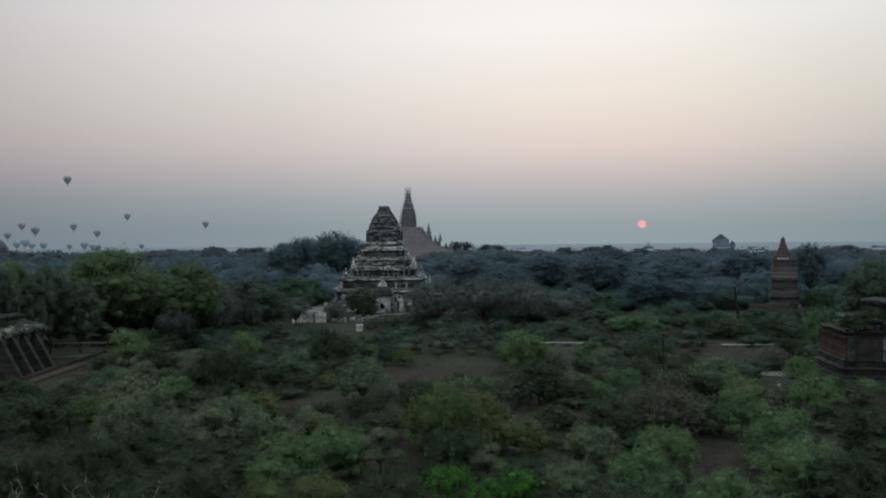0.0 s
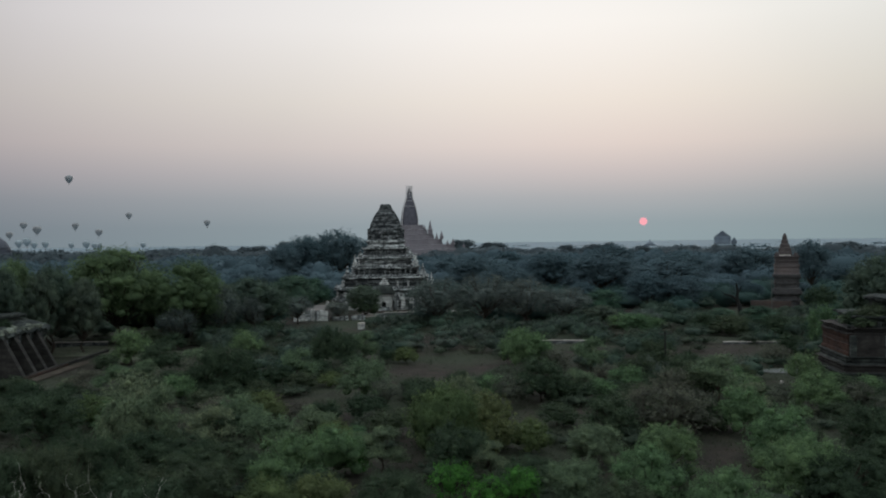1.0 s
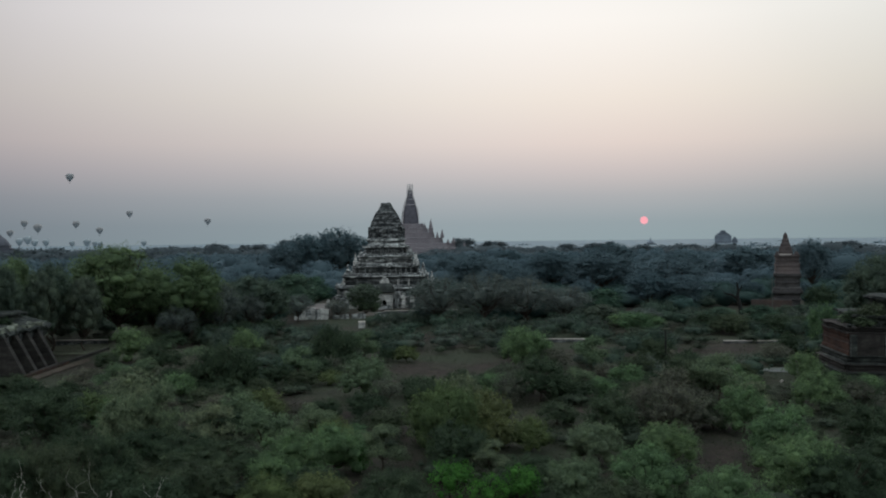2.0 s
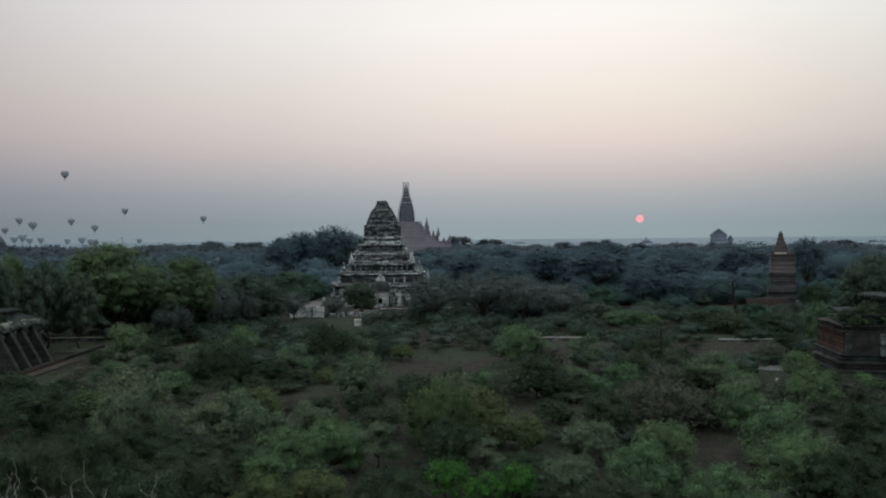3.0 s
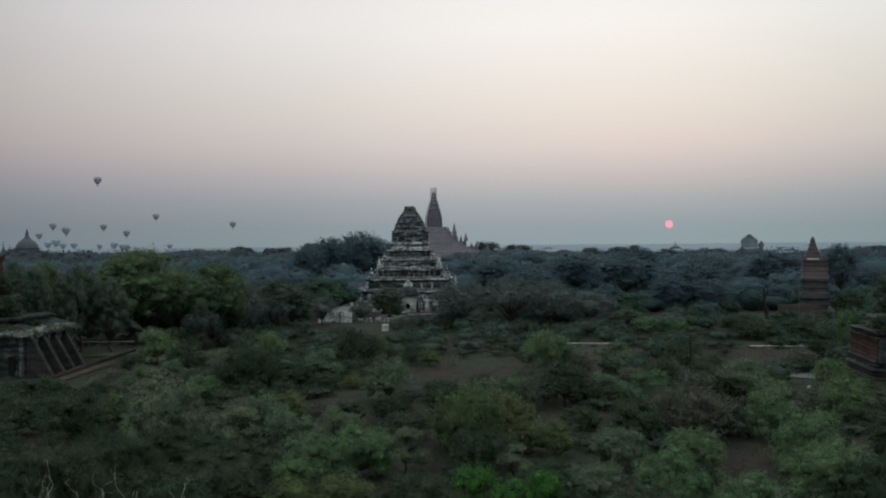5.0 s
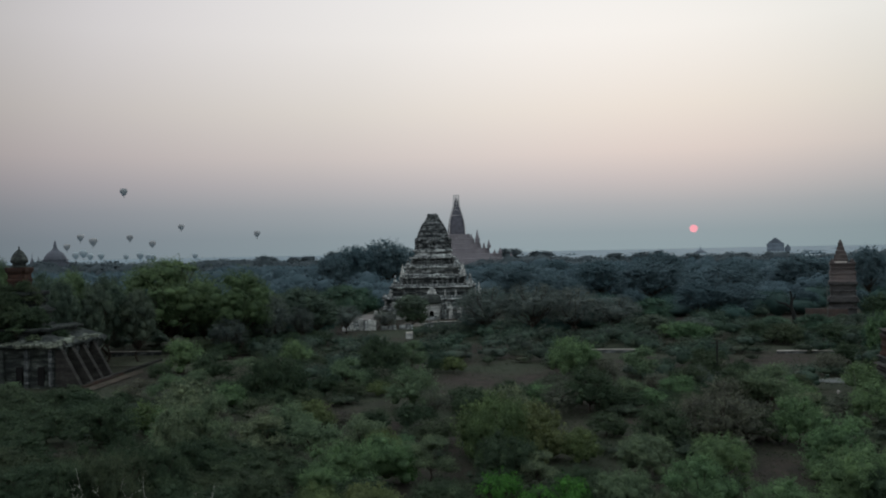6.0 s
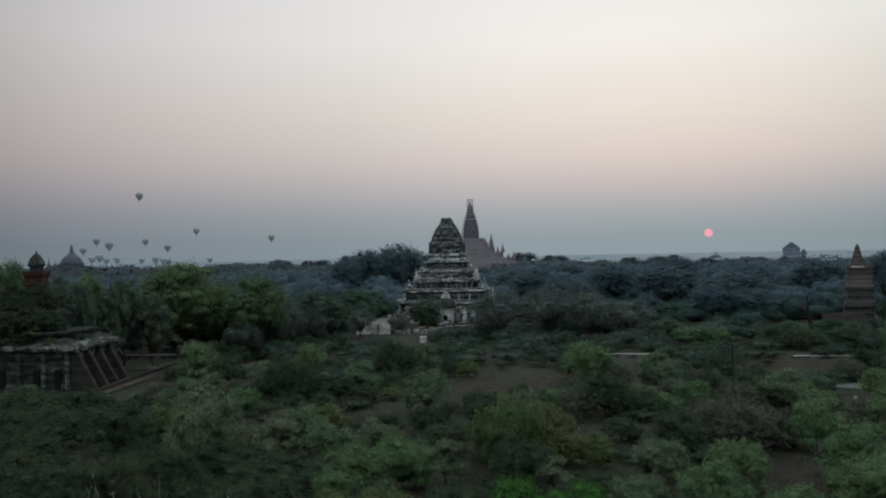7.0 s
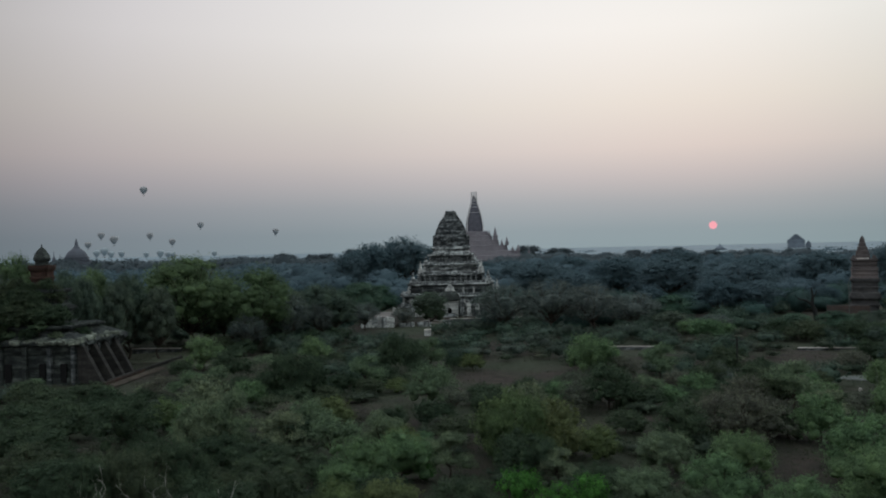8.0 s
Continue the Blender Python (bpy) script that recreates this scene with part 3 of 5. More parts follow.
# keep-out discs: temples, courts and paths
CLEAR = [(0, 226, 9), (-2, 212, 7), (6, 236, 7), (-27, 183, 5), (-22, 185, 4), (17, 138, 4), (20, 133, 3), (-48.5, 103, 2.2), (-50.5, 108.5, 2.4), (50, 140, 4), (54, 141, 4), (58, 141, 4), (53, 136, 3), (19, 146, 3.5), (25, 146, 3.5), (22, 141, 3), (-52.8, 118.7, 4), (-50.2, 112.8, 3), (-55.5, 116.6, 4), (-57.2, 113.3, 4), (-57.7, 125.8, 3), (-58.4, 109.8, 3.5), (-59.0, 133.8, 3), (44.9, 130.7, 3), (48.6, 141.1, 3.5), (69.8, 204.4, 6), (65.6, 192.1, 6), (61.4, 179.9, 5), (-32.2, 200.2, 6), (-35.2, 203.2, 6), (-56.7, 117.8, 2.2), (-56.7, 123.5, 2.2), (-56.6, 129.1, 2.2), (-56.6, 134.8, 2.2), (-56.5, 140.4, 2.2), (-56.5, 146.1, 2.2), (-61.7, 150.7, 3.5), (-62.2, 144.5, 3.5), (-60.4, 153.9, 3), (52, 143, 4), (57, 142, 4), (47, 144, 3), (71.8, 210.1, 5), (74.8, 202.1, 4), (-2.1, 123.8, 6), (2.9, 129.3, 7), (-5.0, 116.2, 4), (7.4, 120.5, 6), (46.5, 117.2, 3), (40.5, 102.8, 2.0), (43.7, 108.8, 2.5), (14.5, 104.1, 3), (-30.0, 224.2, 9), (-28.8, 195.8, 7), (-23.3, 192.6, 6), (-21.0, 44.8, 0.6), (-20.6, 46.1, 0.6), (-19.0, 45.2, 0.6), (-18.2, 46.6, 0.6), (-17.3, 48.0, 0.6), (-12, 215, 7), (-22, 222, 8), (-8, 226, 6), (-16.5, 176, 7), (-15.5, 169, 4), (-57, 140, 4), (-53.5, 136, 3.5), (-55, 128, 2.5), (47.5, 113, 3), (22, 148, 3.6), (50, 145, 3.4), (57, 144, 3.4), (-65, 153, 5), (-15, 231, 12), (-27, 206, 8), (-27, 193, 8), (-18, 203, 6), (-18, 196, 5), (-17, 214, 6), (-72, 126, 14), (59, 107, 11), (51, 110, 4), (-60, 124, 5), (-15, 251, 19), (89, 223, 9), (-24, 206, 9), (-50, 120, 5), (48, 117, 4), (-5, 112, 7), (13, 118, 5), (-14, 98, 4), (-6, 205, 6), (-7, 218, 6), (76, 206, 5), (80, 214, 6), (83, 206, 5), (77, 199, 4), (79, 221, 5), (85, 214, 5), (-52, 142, 5), (-44, 140, 5), (-42, 131, 4), (-47, 147, 5)]


def free(x, y, r, slack=0.55):
    if any(math.hypot(x - a, y - b) < c + r * 0.6 for a, b, c in CLEAR):
        return False
    return all(math.hypot(x - a, y - b) > (c + r) * slack for a, b, c in taken)


count = 0
for tries in range(9000):
    az, d = rng.uniform(-31, 31), math.sqrt(rng.uniform(40 ** 2, 140 ** 2))
    x, y = d * math.sin(radians(az)), d * math.cos(radians(az))
    w = rng.uniform(2.8, 5.2)
    if not free(x, y, w / 2, 0.56):
        continue
    kind_name = str(rng.choice(["grey", "dark", "green", "yellow", "dry"], p=[0.10, 0.56, 0.07, 0.03, 0.24]))
    if az < -6 and d < 80:
        kind_name = "dark" if kind_name in ("grey", "dark") else "dry"
    shrub(kind_name, int(rng.integers(3)), x, y, w, w * rng.uniform(0.4, 0.66), rng.uniform(0, 360))
    taken.append((x, y, w / 2))
    count += 1
    if count >= 170:
        break
# trees that stand out singly: (x, y, width, height)
TREES = [make_plant("tree", 300 + i, 12.0, 14.0, 40 if i < 3 else 26, 15000 if i < 3 else 13000 if i < 5 else 8000 if i < 6 else 3000, 0.15 if i < 5 else 0.23 if i < 6 else 0.36, mat, label, "tree", "", "crown", fork=0.2, r0=0.3, low=-0.7, heads=3, bare=i == 3)
         for i, (mat, label) in enumerate((
             (LEAF_TREE, "tall broad-crowned tree with dull green leaves"),
             (LEAF_TREE, "wide leafy tree beside the ruined temple"),
             (LEAF_DARK_HAZED, "dark spreading tree on the scrub plain"),
             (LEAF_DRY_HAZED, "half-bare brown tree with thin twigs"),
             (LEAF_SOFT, "soft green small-leaved tree"),
             (LEAF_HAZED, "dark hazy tree rising above the wood"),
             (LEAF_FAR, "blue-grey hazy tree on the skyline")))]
for i, x, y, w, h in ((0, -60.2, 161.1, 17.9, 17.5), (1, -47.2, 161.2, 13.1, 15.2), (2, -39.6, 180.7, 12.7, 11.0), (0, -74.1, 150.8, 7.5, 15.6), (3, -42.5, 166.5, 8.0, 10.4), (3, -47.5, 155.8, 6.6, 7.1), (3, -38.5, 175.7, 5.7, 7.9), (2, -67.4, 134.0, 5.5, 14.5), (2, -66.4, 147.8, 7.5, 14.8), (2, -60.9, 148.0, 6.1, 12.5), (2, -55.6, 167.0, 5.2, 12.7), (2, -43.4, 172.6, 6.6, 10.2), (2, -71.5, 159.7, 7.7, 13.3), (2, -37.1, 186.3, 9.6, 8.9), (3, -32.5, 197.3, 7.0, 6.3)):
    put_plant(TREES[i], x, y, w, h, rng.uniform(0, 360))
    taken.append((x, y, w / 2))
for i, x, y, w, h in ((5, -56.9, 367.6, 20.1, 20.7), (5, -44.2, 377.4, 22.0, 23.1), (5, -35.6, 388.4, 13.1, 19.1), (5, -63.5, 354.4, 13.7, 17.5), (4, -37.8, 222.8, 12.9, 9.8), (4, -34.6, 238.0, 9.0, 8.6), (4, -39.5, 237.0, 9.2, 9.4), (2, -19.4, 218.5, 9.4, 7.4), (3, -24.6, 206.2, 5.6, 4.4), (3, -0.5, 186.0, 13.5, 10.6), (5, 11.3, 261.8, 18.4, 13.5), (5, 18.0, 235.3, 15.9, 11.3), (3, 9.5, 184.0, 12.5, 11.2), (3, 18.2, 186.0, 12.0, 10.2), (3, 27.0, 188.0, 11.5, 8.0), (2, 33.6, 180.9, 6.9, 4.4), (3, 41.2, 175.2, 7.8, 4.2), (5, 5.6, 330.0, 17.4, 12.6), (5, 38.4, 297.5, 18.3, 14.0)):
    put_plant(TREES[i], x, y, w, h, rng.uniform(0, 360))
    taken.append((x, y, w / 2))
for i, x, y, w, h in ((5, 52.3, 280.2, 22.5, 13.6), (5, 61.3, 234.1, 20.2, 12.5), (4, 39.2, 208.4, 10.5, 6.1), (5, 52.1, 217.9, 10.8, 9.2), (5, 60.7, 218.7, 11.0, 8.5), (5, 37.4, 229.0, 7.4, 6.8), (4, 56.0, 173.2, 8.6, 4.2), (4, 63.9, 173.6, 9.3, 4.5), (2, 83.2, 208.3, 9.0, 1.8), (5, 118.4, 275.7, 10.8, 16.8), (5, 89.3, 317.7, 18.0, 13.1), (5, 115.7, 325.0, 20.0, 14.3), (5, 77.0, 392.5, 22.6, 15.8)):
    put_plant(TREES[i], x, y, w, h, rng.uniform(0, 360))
    taken.append((x, y, w / 2))
for i, x, y, w, h in ((2, 66.5, 131.0, 10.5, 15.0), (4, 71.0, 150.0, 8.0, 7.0), (5, 87.9, 246.8, 13.7, 5.5), (5, 105.4, 254.0, 12.6, 5.0), (5, 72.7, 239.2, 14.7, 5.2), (5, 63.8, 282.9, 15.1, 4.0), (2, 77.3, 197.4, 9.7, 2.1), (2, 82.5, 197.4, 8.4, 2.7), (3, 16.7, 221.4, 13.0, 4.4), (3, 21.7, 213.9, 9.8, 2.8)):
    put_plant(TREES[i], x, y, w, h, rng.uniform(0, 360))
    taken.append((x, y, w / 2))
for i, x, y, w, h in ((2, -70.4, 170.0, 10.8, 8.9), (2, -56.1, 177.3, 10.9, 7.8), (2, -46.9, 180.0, 9.7, 9.3), (2, -61.1, 173.5, 9.6, 6.9), (2, -78.7, 166.3, 10.8, 9.2), (2, -76.3, 151.9, 8.9, 10.5), (2, -47.5, 165.3, 9.0, 6.2), (5, -15.3, 599.8, 15.7, 9.2), (5, 2.4, 610.0, 17.5, 9.7), (5, 21.1, 599.6, 18.0, 10.5), (5, -23.0, 419.4, 16.4, 6.5)):
    put_plant(TREES[i], x, y, w, h, rng.uniform(0, 360))
    taken.append((x, y, w / 2))
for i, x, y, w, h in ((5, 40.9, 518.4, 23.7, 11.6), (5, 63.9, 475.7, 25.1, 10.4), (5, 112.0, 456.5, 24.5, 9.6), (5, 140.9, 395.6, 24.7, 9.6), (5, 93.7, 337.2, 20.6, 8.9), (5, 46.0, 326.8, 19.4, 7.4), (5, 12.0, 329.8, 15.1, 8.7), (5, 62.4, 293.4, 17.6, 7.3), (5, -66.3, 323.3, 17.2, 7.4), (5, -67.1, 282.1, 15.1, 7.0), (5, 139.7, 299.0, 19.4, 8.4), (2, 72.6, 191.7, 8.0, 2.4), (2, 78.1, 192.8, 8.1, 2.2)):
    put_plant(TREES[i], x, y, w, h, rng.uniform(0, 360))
    taken.append((x, y, w / 2))
for i, x, y, w, h in ((0, -81.3, 137.7, 7.3, 18.3), (2, -82.3, 131.2, 7.1, 17.2), (2, -72.7, 137.9, 6.1, 15.7), (1, -70.4, 143.5, 7.3, 15.7), (2, -66.3, 143.3, 6.2, 13.7),
                      (4, 62.0, 140.8, 5.9, 5.4)):
    put_plant(TREES[i], x, y, w, h, rng.uniform(0, 360))
    taken.append((x, y, w / 2))
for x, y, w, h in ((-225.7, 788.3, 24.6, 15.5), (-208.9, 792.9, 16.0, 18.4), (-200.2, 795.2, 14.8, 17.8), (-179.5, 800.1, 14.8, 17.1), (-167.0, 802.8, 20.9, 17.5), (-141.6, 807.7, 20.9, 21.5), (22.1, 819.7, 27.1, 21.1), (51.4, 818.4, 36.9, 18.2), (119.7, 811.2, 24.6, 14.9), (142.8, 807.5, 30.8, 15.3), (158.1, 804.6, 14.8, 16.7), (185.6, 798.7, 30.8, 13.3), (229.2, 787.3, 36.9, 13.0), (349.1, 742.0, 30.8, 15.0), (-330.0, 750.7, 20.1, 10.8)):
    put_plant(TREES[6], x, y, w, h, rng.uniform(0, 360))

def belt(name, seed, n, d0, d1, half, size, leaves, leaf, mat, label, heads=3, near=True, slack=0.5, k=8, az0=None):
    """A belt of scrub or wood as one mass of leafy crowns."""
    rng = np.random.default_rng(seed)
    items = []
    for i in range(n):
        az, d = rng.uniform(-half if az0 is None else az0, half), math.sqrt(rng.uniform(d0 ** 2, d1 ** 2))
        x, y = d * math.sin(radians(az)), d * math.cos(radians(az))
        w = rng.uniform(*size[:2])
        if near and not free(x, y, w / 2, slack):
            continue
        h = rng.uniform(*size[2:]) * (0.8 + 0.4 * noise.noise((x * 0.012, y * 0.012, 3.0)))
        blobs = crown_blobs(rng, w, h, k, 0.0, min(0.8, 2.2 * h / w))
        V, Q = join_arrays([clumps(rng, blobs[:1], heads + 1, 1.0 if leaf > 0.2 else 0.7), clumps(rng, blobs[1:], heads, 0.74 if leaf > 0.2 else 0.62), leaf_cloud(rng, blobs, leaves, leaf, -0.6, spray=2 if leaf > 0.3 else 4)])
        items.append((V + np.array([x, y, 0]), Q))
    V, Q = join_arrays(items)
    return tagged(raw_part(name, V, Q, mat), label, "vegetation", kind="stuff")


belt("scrub", 11, 760, 42, 230, 31, (2.0, 4.6, 0.8, 1.9), 320, 0.12, LEAF_MID, "low thorn scrub in mixed dull greens", heads=2, slack=0.36, k=3)
belt("thicket", 16, 560, 112, 240, 32, (3, 6.5, 1.7, 4.0), 480, 0.155, LEAF_BRUSH, "dull olive thorn thicket", heads=2, slack=0.45, k=4)
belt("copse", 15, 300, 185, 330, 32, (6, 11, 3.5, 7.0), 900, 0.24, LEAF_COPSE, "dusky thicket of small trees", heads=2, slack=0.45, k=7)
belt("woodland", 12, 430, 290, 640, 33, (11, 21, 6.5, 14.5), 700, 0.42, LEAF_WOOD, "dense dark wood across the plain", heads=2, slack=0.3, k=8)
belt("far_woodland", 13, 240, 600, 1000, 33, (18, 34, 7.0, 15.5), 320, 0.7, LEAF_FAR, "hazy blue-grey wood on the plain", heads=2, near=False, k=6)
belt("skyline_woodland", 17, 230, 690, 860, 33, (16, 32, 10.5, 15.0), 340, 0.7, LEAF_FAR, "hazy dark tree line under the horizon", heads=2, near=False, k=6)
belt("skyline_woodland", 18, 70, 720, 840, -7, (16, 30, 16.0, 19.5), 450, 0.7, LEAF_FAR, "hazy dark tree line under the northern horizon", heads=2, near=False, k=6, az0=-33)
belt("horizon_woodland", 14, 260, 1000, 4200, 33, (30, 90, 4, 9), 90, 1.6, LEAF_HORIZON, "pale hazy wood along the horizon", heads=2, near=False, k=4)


def undergrowth():
    """Low dry brush and grass between the bushes, thick in places and thin in others."""
    rng = np.random.default_rng(21)
    m, k = 52000, 5
    az, d = np.radians(rng.uniform(-32, 32, m)), 40 * (210 / 40) ** rng.uniform(0, 1, m)
    x, y = d * np.sin(az), d * np.cos(az)
    thick = np.array([noise.noise((a * 0.09, b * 0.09, 7.0)) for a, b in zip(x, y)])
    keep = rng.random(m) < 0.6 + thick * 0.8
    x, y, thick = x[keep], y[keep], thick[keep]
    m = len(x)
    n = m * k
    high = np.repeat(0.25 + 0.5 * np.clip(thick + 0.3, 0, 1), k)
    p = np.stack([np.repeat(x, k), np.repeat(y, k), np.zeros(n)], 1) + np.stack([rng.normal(0, 0.3, n), rng.normal(0, 0.3, n), rng.uniform(0.05, 1, n) * high], 1)
    nor = rng.normal(size=(n, 3)) * 0.6 + np.array([0, 0, 0.8])
    nor /= np.linalg.norm(nor, axis=1, keepdims=True)
    t = np.cross(nor, rng.normal(size=(n, 3)))
    t /= np.linalg.norm(t, axis=1, keepdims=True)
    s = np.cross(nor, t)
    L = rng.uniform(0.05, 0.13, (n, 1))
    V = np.stack([p + t * L, p - t * L * 0.6 + s * L * 0.5, p - t * L * 0.6 - s * L * 0.5], 1).reshape(-1, 3)
    tagged(raw_part("undergrowth", V, np.arange(3 * n).reshape(n, 3), GRASS), "low dry brush and grass between the bushes", "undergrowth", kind="stuff")


undergrowth()


def bare_limb(rng, p, d, length, r, depth, items):
    pts, radii = [p], [r]
    for s in range(8):
        d = d * 0.7 + rng.normal(0, 0.42, 3) + np.array([0, 0, 0.2])
        d = d / np.linalg.norm(d)
        p = p + d * length / 8
        pts.append(p)
        radii.append(r * (1 - 0.09 * (s + 1)))
        if depth and s > 2 and rng.random() < 0.8:
            bare_limb(rng, p, d + rng.normal(0, 0.75, 3), length * rng.uniform(0.2, 0.38), radii[-1] * 0.75, depth - 1, items)
    items.append(tube([tuple(q) for q in pts], radii, 4))


def bare_bush(x, y, h, seed):
    rng = np.random.default_rng(seed)
    ob = thing("dead_bush", pose(x, y, 0), "leafless bush with pale bleached branches", "bush", "bare bushes")
    for i in range(3):
        a, lean, items = rng.uniform(0, 2 * math.pi), rng.uniform(0.15, 0.45), []
        bare_limb(rng, np.array([0.0, 0.0, -0.1]), np.array([math.cos(a) * lean, math.sin(a) * lean, 1.0]), h * 1.2, 0.032, 2, items)
        raw_part("branch", *join_arrays(items), DEADWOOD, ob)


for i, (x, y, h) in enumerate(((-21.0, 44.8, 4.8), (-20.4, 46.1, 5.4), (-19.0, 45.2, 5.2), (-18.4, 46.6, 5.0), (-17.4, 47.0, 4.8), (-21.6, 47.2, 5.2), (-10.5, 155.0, 2.2))):
    bare_bush(x, y, h, 40 + i)

# ---- ground ----


def make_ground():
    k = 85
    u = np.linspace(-1, 1, 2 * k + 1)
    line = np.sign(u) * (np.abs(u) * 300 + np.abs(u) ** 5 * 4600)
    X, Y = np.meshgrid(line, line, indexing="ij")
    Z = np.array([[noise.noise((x * 0.05, y * 0.05, 0.0)) * 0.12 for y in line] for x in line])
    V = np.stack([X, Y, Z - 0.08], -1).reshape(-1, 3)
    n = 2 * k + 1
    i, j = np.meshgrid(np.arange(n - 1), np.arange(n - 1), indexing="ij")
    a = (i * n + j).ravel()
    ob = raw_part("ground", V, np.stack([a, a + n, a + n + 1, a + 1], 1), SOIL)
    tagged(ob, "dry brown scrubland soil with thin grass", "ground", kind="structure")


make_ground()


def far_plain():
    """The distant plain, haze put into its pale colour, rising a little to the horizon."""
    V, rows, cols = [], 14, 40
    for i in range(rows + 1):
        d = 1020 + 3880 * (i / rows) ** 1.5
        for j in range(cols + 1):
            a = radians(-40 + 80 * j / cols)
            V.append((d * math.sin(a), d * math.cos(a), -0.6 + 15.0 * (i / rows) + 2.0 * (i / rows) * noise.noise((j * 0.4, i * 0.6, 5.0))))
    Q = [(i * (cols + 1) + j, i * (cols + 1) + j + 1, (i + 1) * (cols + 1) + j + 1, (i + 1) * (cols + 1) + j) for i in range(rows) for j in range(cols)]
    tagged(raw_part("backdrop", V, Q, HAZED_PLAIN), "pale hazy plain reaching the horizon", "plain", kind="structure")


far_plain()


def sand_patch(name, x, y, rx, ry, seed, label, mat=None, square=2.0):
    bm = bmesh.new()
    n = 40
    ring = []
    for i in range(n):
        a = 2 * math.pi * i / n
        q = (abs(math.cos(a)) ** square + abs(math.sin(a)) ** square) ** (-1 / square)
        q *= 1 + 0.25 * noise.noise((math.cos(a) * 1.5, math.sin(a) * 1.5, seed))
        ring.append(bm.verts.new((x + rx * q * math.cos(a), y + ry * q * math.sin(a), 0.06)))
    bm.faces.new(ring)
    tagged(part(name, bm, mat or SAND), label, "ground", kind="structure")


sand_patch("courtyard", -16.5, 217, 5.5, 5, 2.0, "pale bare sand at the temple steps", square=6.0)
sand_patch("path", 46.5, 117.2, 3.2, 2.2, 3.0, "pale gravel path beside the brick temple", GRAVEL)
sand_patch("path", -62.5, 149.9, 7.5, 9, 4.0, "bare olive earth beside the ruined temple", EARTH)
sand_patch("path", -55.4, 124.0, 1.0, 12.0, 8.0, "bare reddish-brown earth below the ruined temple", BROWN_EARTH, square=5.0)
sand_patch("path", -46.5, 141, 6.5, 7, 6.0, "bare olive-brown earth between the bushes", EARTH)
sand_patch("path", -40, 158, 7, 1.5, 5.0, "pale earth track through the scrub", EARTH)

# ---- temples ----


def mould(a, z0, z1, lip=0.25):
    """Profile of one storey: plinth, recessed die with a string course, and cornice."""
    h = z1 - z0
    return [(a + lip, z0), (a + lip, z0 + 0.10 * h), (a + lip * 0.3, z0 + 0.18 * h), (a - lip, z0 + 0.2 * h), (a - lip, z0 + 0.42 * h), (a, z0 + 0.44 * h),
            (a, z0 + 0.52 * h), (a - lip, z0 + 0.54 * h), (a - lip, z0 + 0.74 * h), (a + lip * 0.2, z0 + 0.8 * h), (a + lip, z0 + 0.86 * h), (a + lip, z1 - 0.02), (a + lip * 0.6, z1)]


def terrace(name, parent, a, z0, z1, mat, notch=0.5, cuts=14, wear=0.16, lip=0.25, label="", deep=1.0):
    bm = bmesh.new()
    loft(bm, lambda r: [(x, y * deep) for x, y in square_plan(r, notch, cuts)], mould(a, z0, z1, lip), wear, 0.9)
    return part(name, bm, mat, parent, label)


def cornice(parent, a, z, mat, notch, cuts, h=0.45):
    """A pale broken ledge round the head of a storey."""
    bm = bmesh.new()
    loft(bm, lambda r: square_plan(r, notch, cuts), [(a, z - h), (a + 0.12, z - h * 0.7), (a + 0.15, z - 0.05), (a - 0.1, z)], 0.22, 1.1)
    part("cornice", bm, mat, parent, "pale broken cornice")


def corner_spire(parent, x, y, z, h, r, mat):
    bm = bmesh.new()
    loft(bm, lambda a: square_plan(a, 0, 2), [(r, z - 0.1), (r, z + 0.3 * h), (r * 1.15, z + 0.33 * h), (r * 0.8, z + 0.38 * h)], 0.05, 1.5, (x, y, 0))
    loft(bm, lambda a: round_plan(a, 8), [(r * 0.8, z + 0.36 * h), (r * 0.75, z + 0.5 * h), (r * 0.45, z + 0.68 * h), (r * 0.16, z + 0.9 * h), (0.03, z + h)], 0.03, 1.5, (x, y, 0))
    return part("corner_spire", bm, mat, parent)


def stone_mesh(name, w, d, h, mat, seed):
    """One worn upright stone, its foot at the origin."""
    bm = bmesh.new()
    block(bm, -w / 2, w / 2, -d / 2, d / 2, 0, h, min(w, d) * 0.12)
    for v in bm.verts:
        v.co += Vector(noise.noise_vector(v.co * 1.3 + Vector((seed * 7.1, 0, 0)))) * 0.1
    me = bpy.data.meshes.new(name)
    bm.to_mesh(me)
    bm.free()
    me.materials.append(mat)
    return me


def stone_row(name, parent, a, inset, z, n, w, d, h, mat, lost):
    """Alike stones along each side of a square, some worn down or lost."""
    rnd = random.Random(int(a * 100) + n)
    meshes = [stone_mesh(name, w, d, h * q, mat, i) for i, q in enumerate((1.0, 0.8, 0.95, 0.65))]
    for side in range(4):
        turn = Matrix.Rotation(side * math.pi / 2, 4, "Z")
        for i in range(n):
            if rnd.random() < lost:
                continue
            ob = new(name, meshes[rnd.randrange(4)])
            ob.parent = parent
            ob.matrix_basis = turn @ pose(((i + 0.5) / n * 2 - 1) * (a - inset), -a, z)


def merlons(parent, a, z, n, w, h, mat):
    stone_row("merlon", parent, a - 0.18, 0.3, z - 0.05, n, w, 0.35, h, mat, 0.22)


def pilasters(parent, a, z0, z1, n, w, mat):
    stone_row("pilaster", parent, a, a * 0.14, z0, n, w, 0.42, z1 - z0, mat, 0.4)


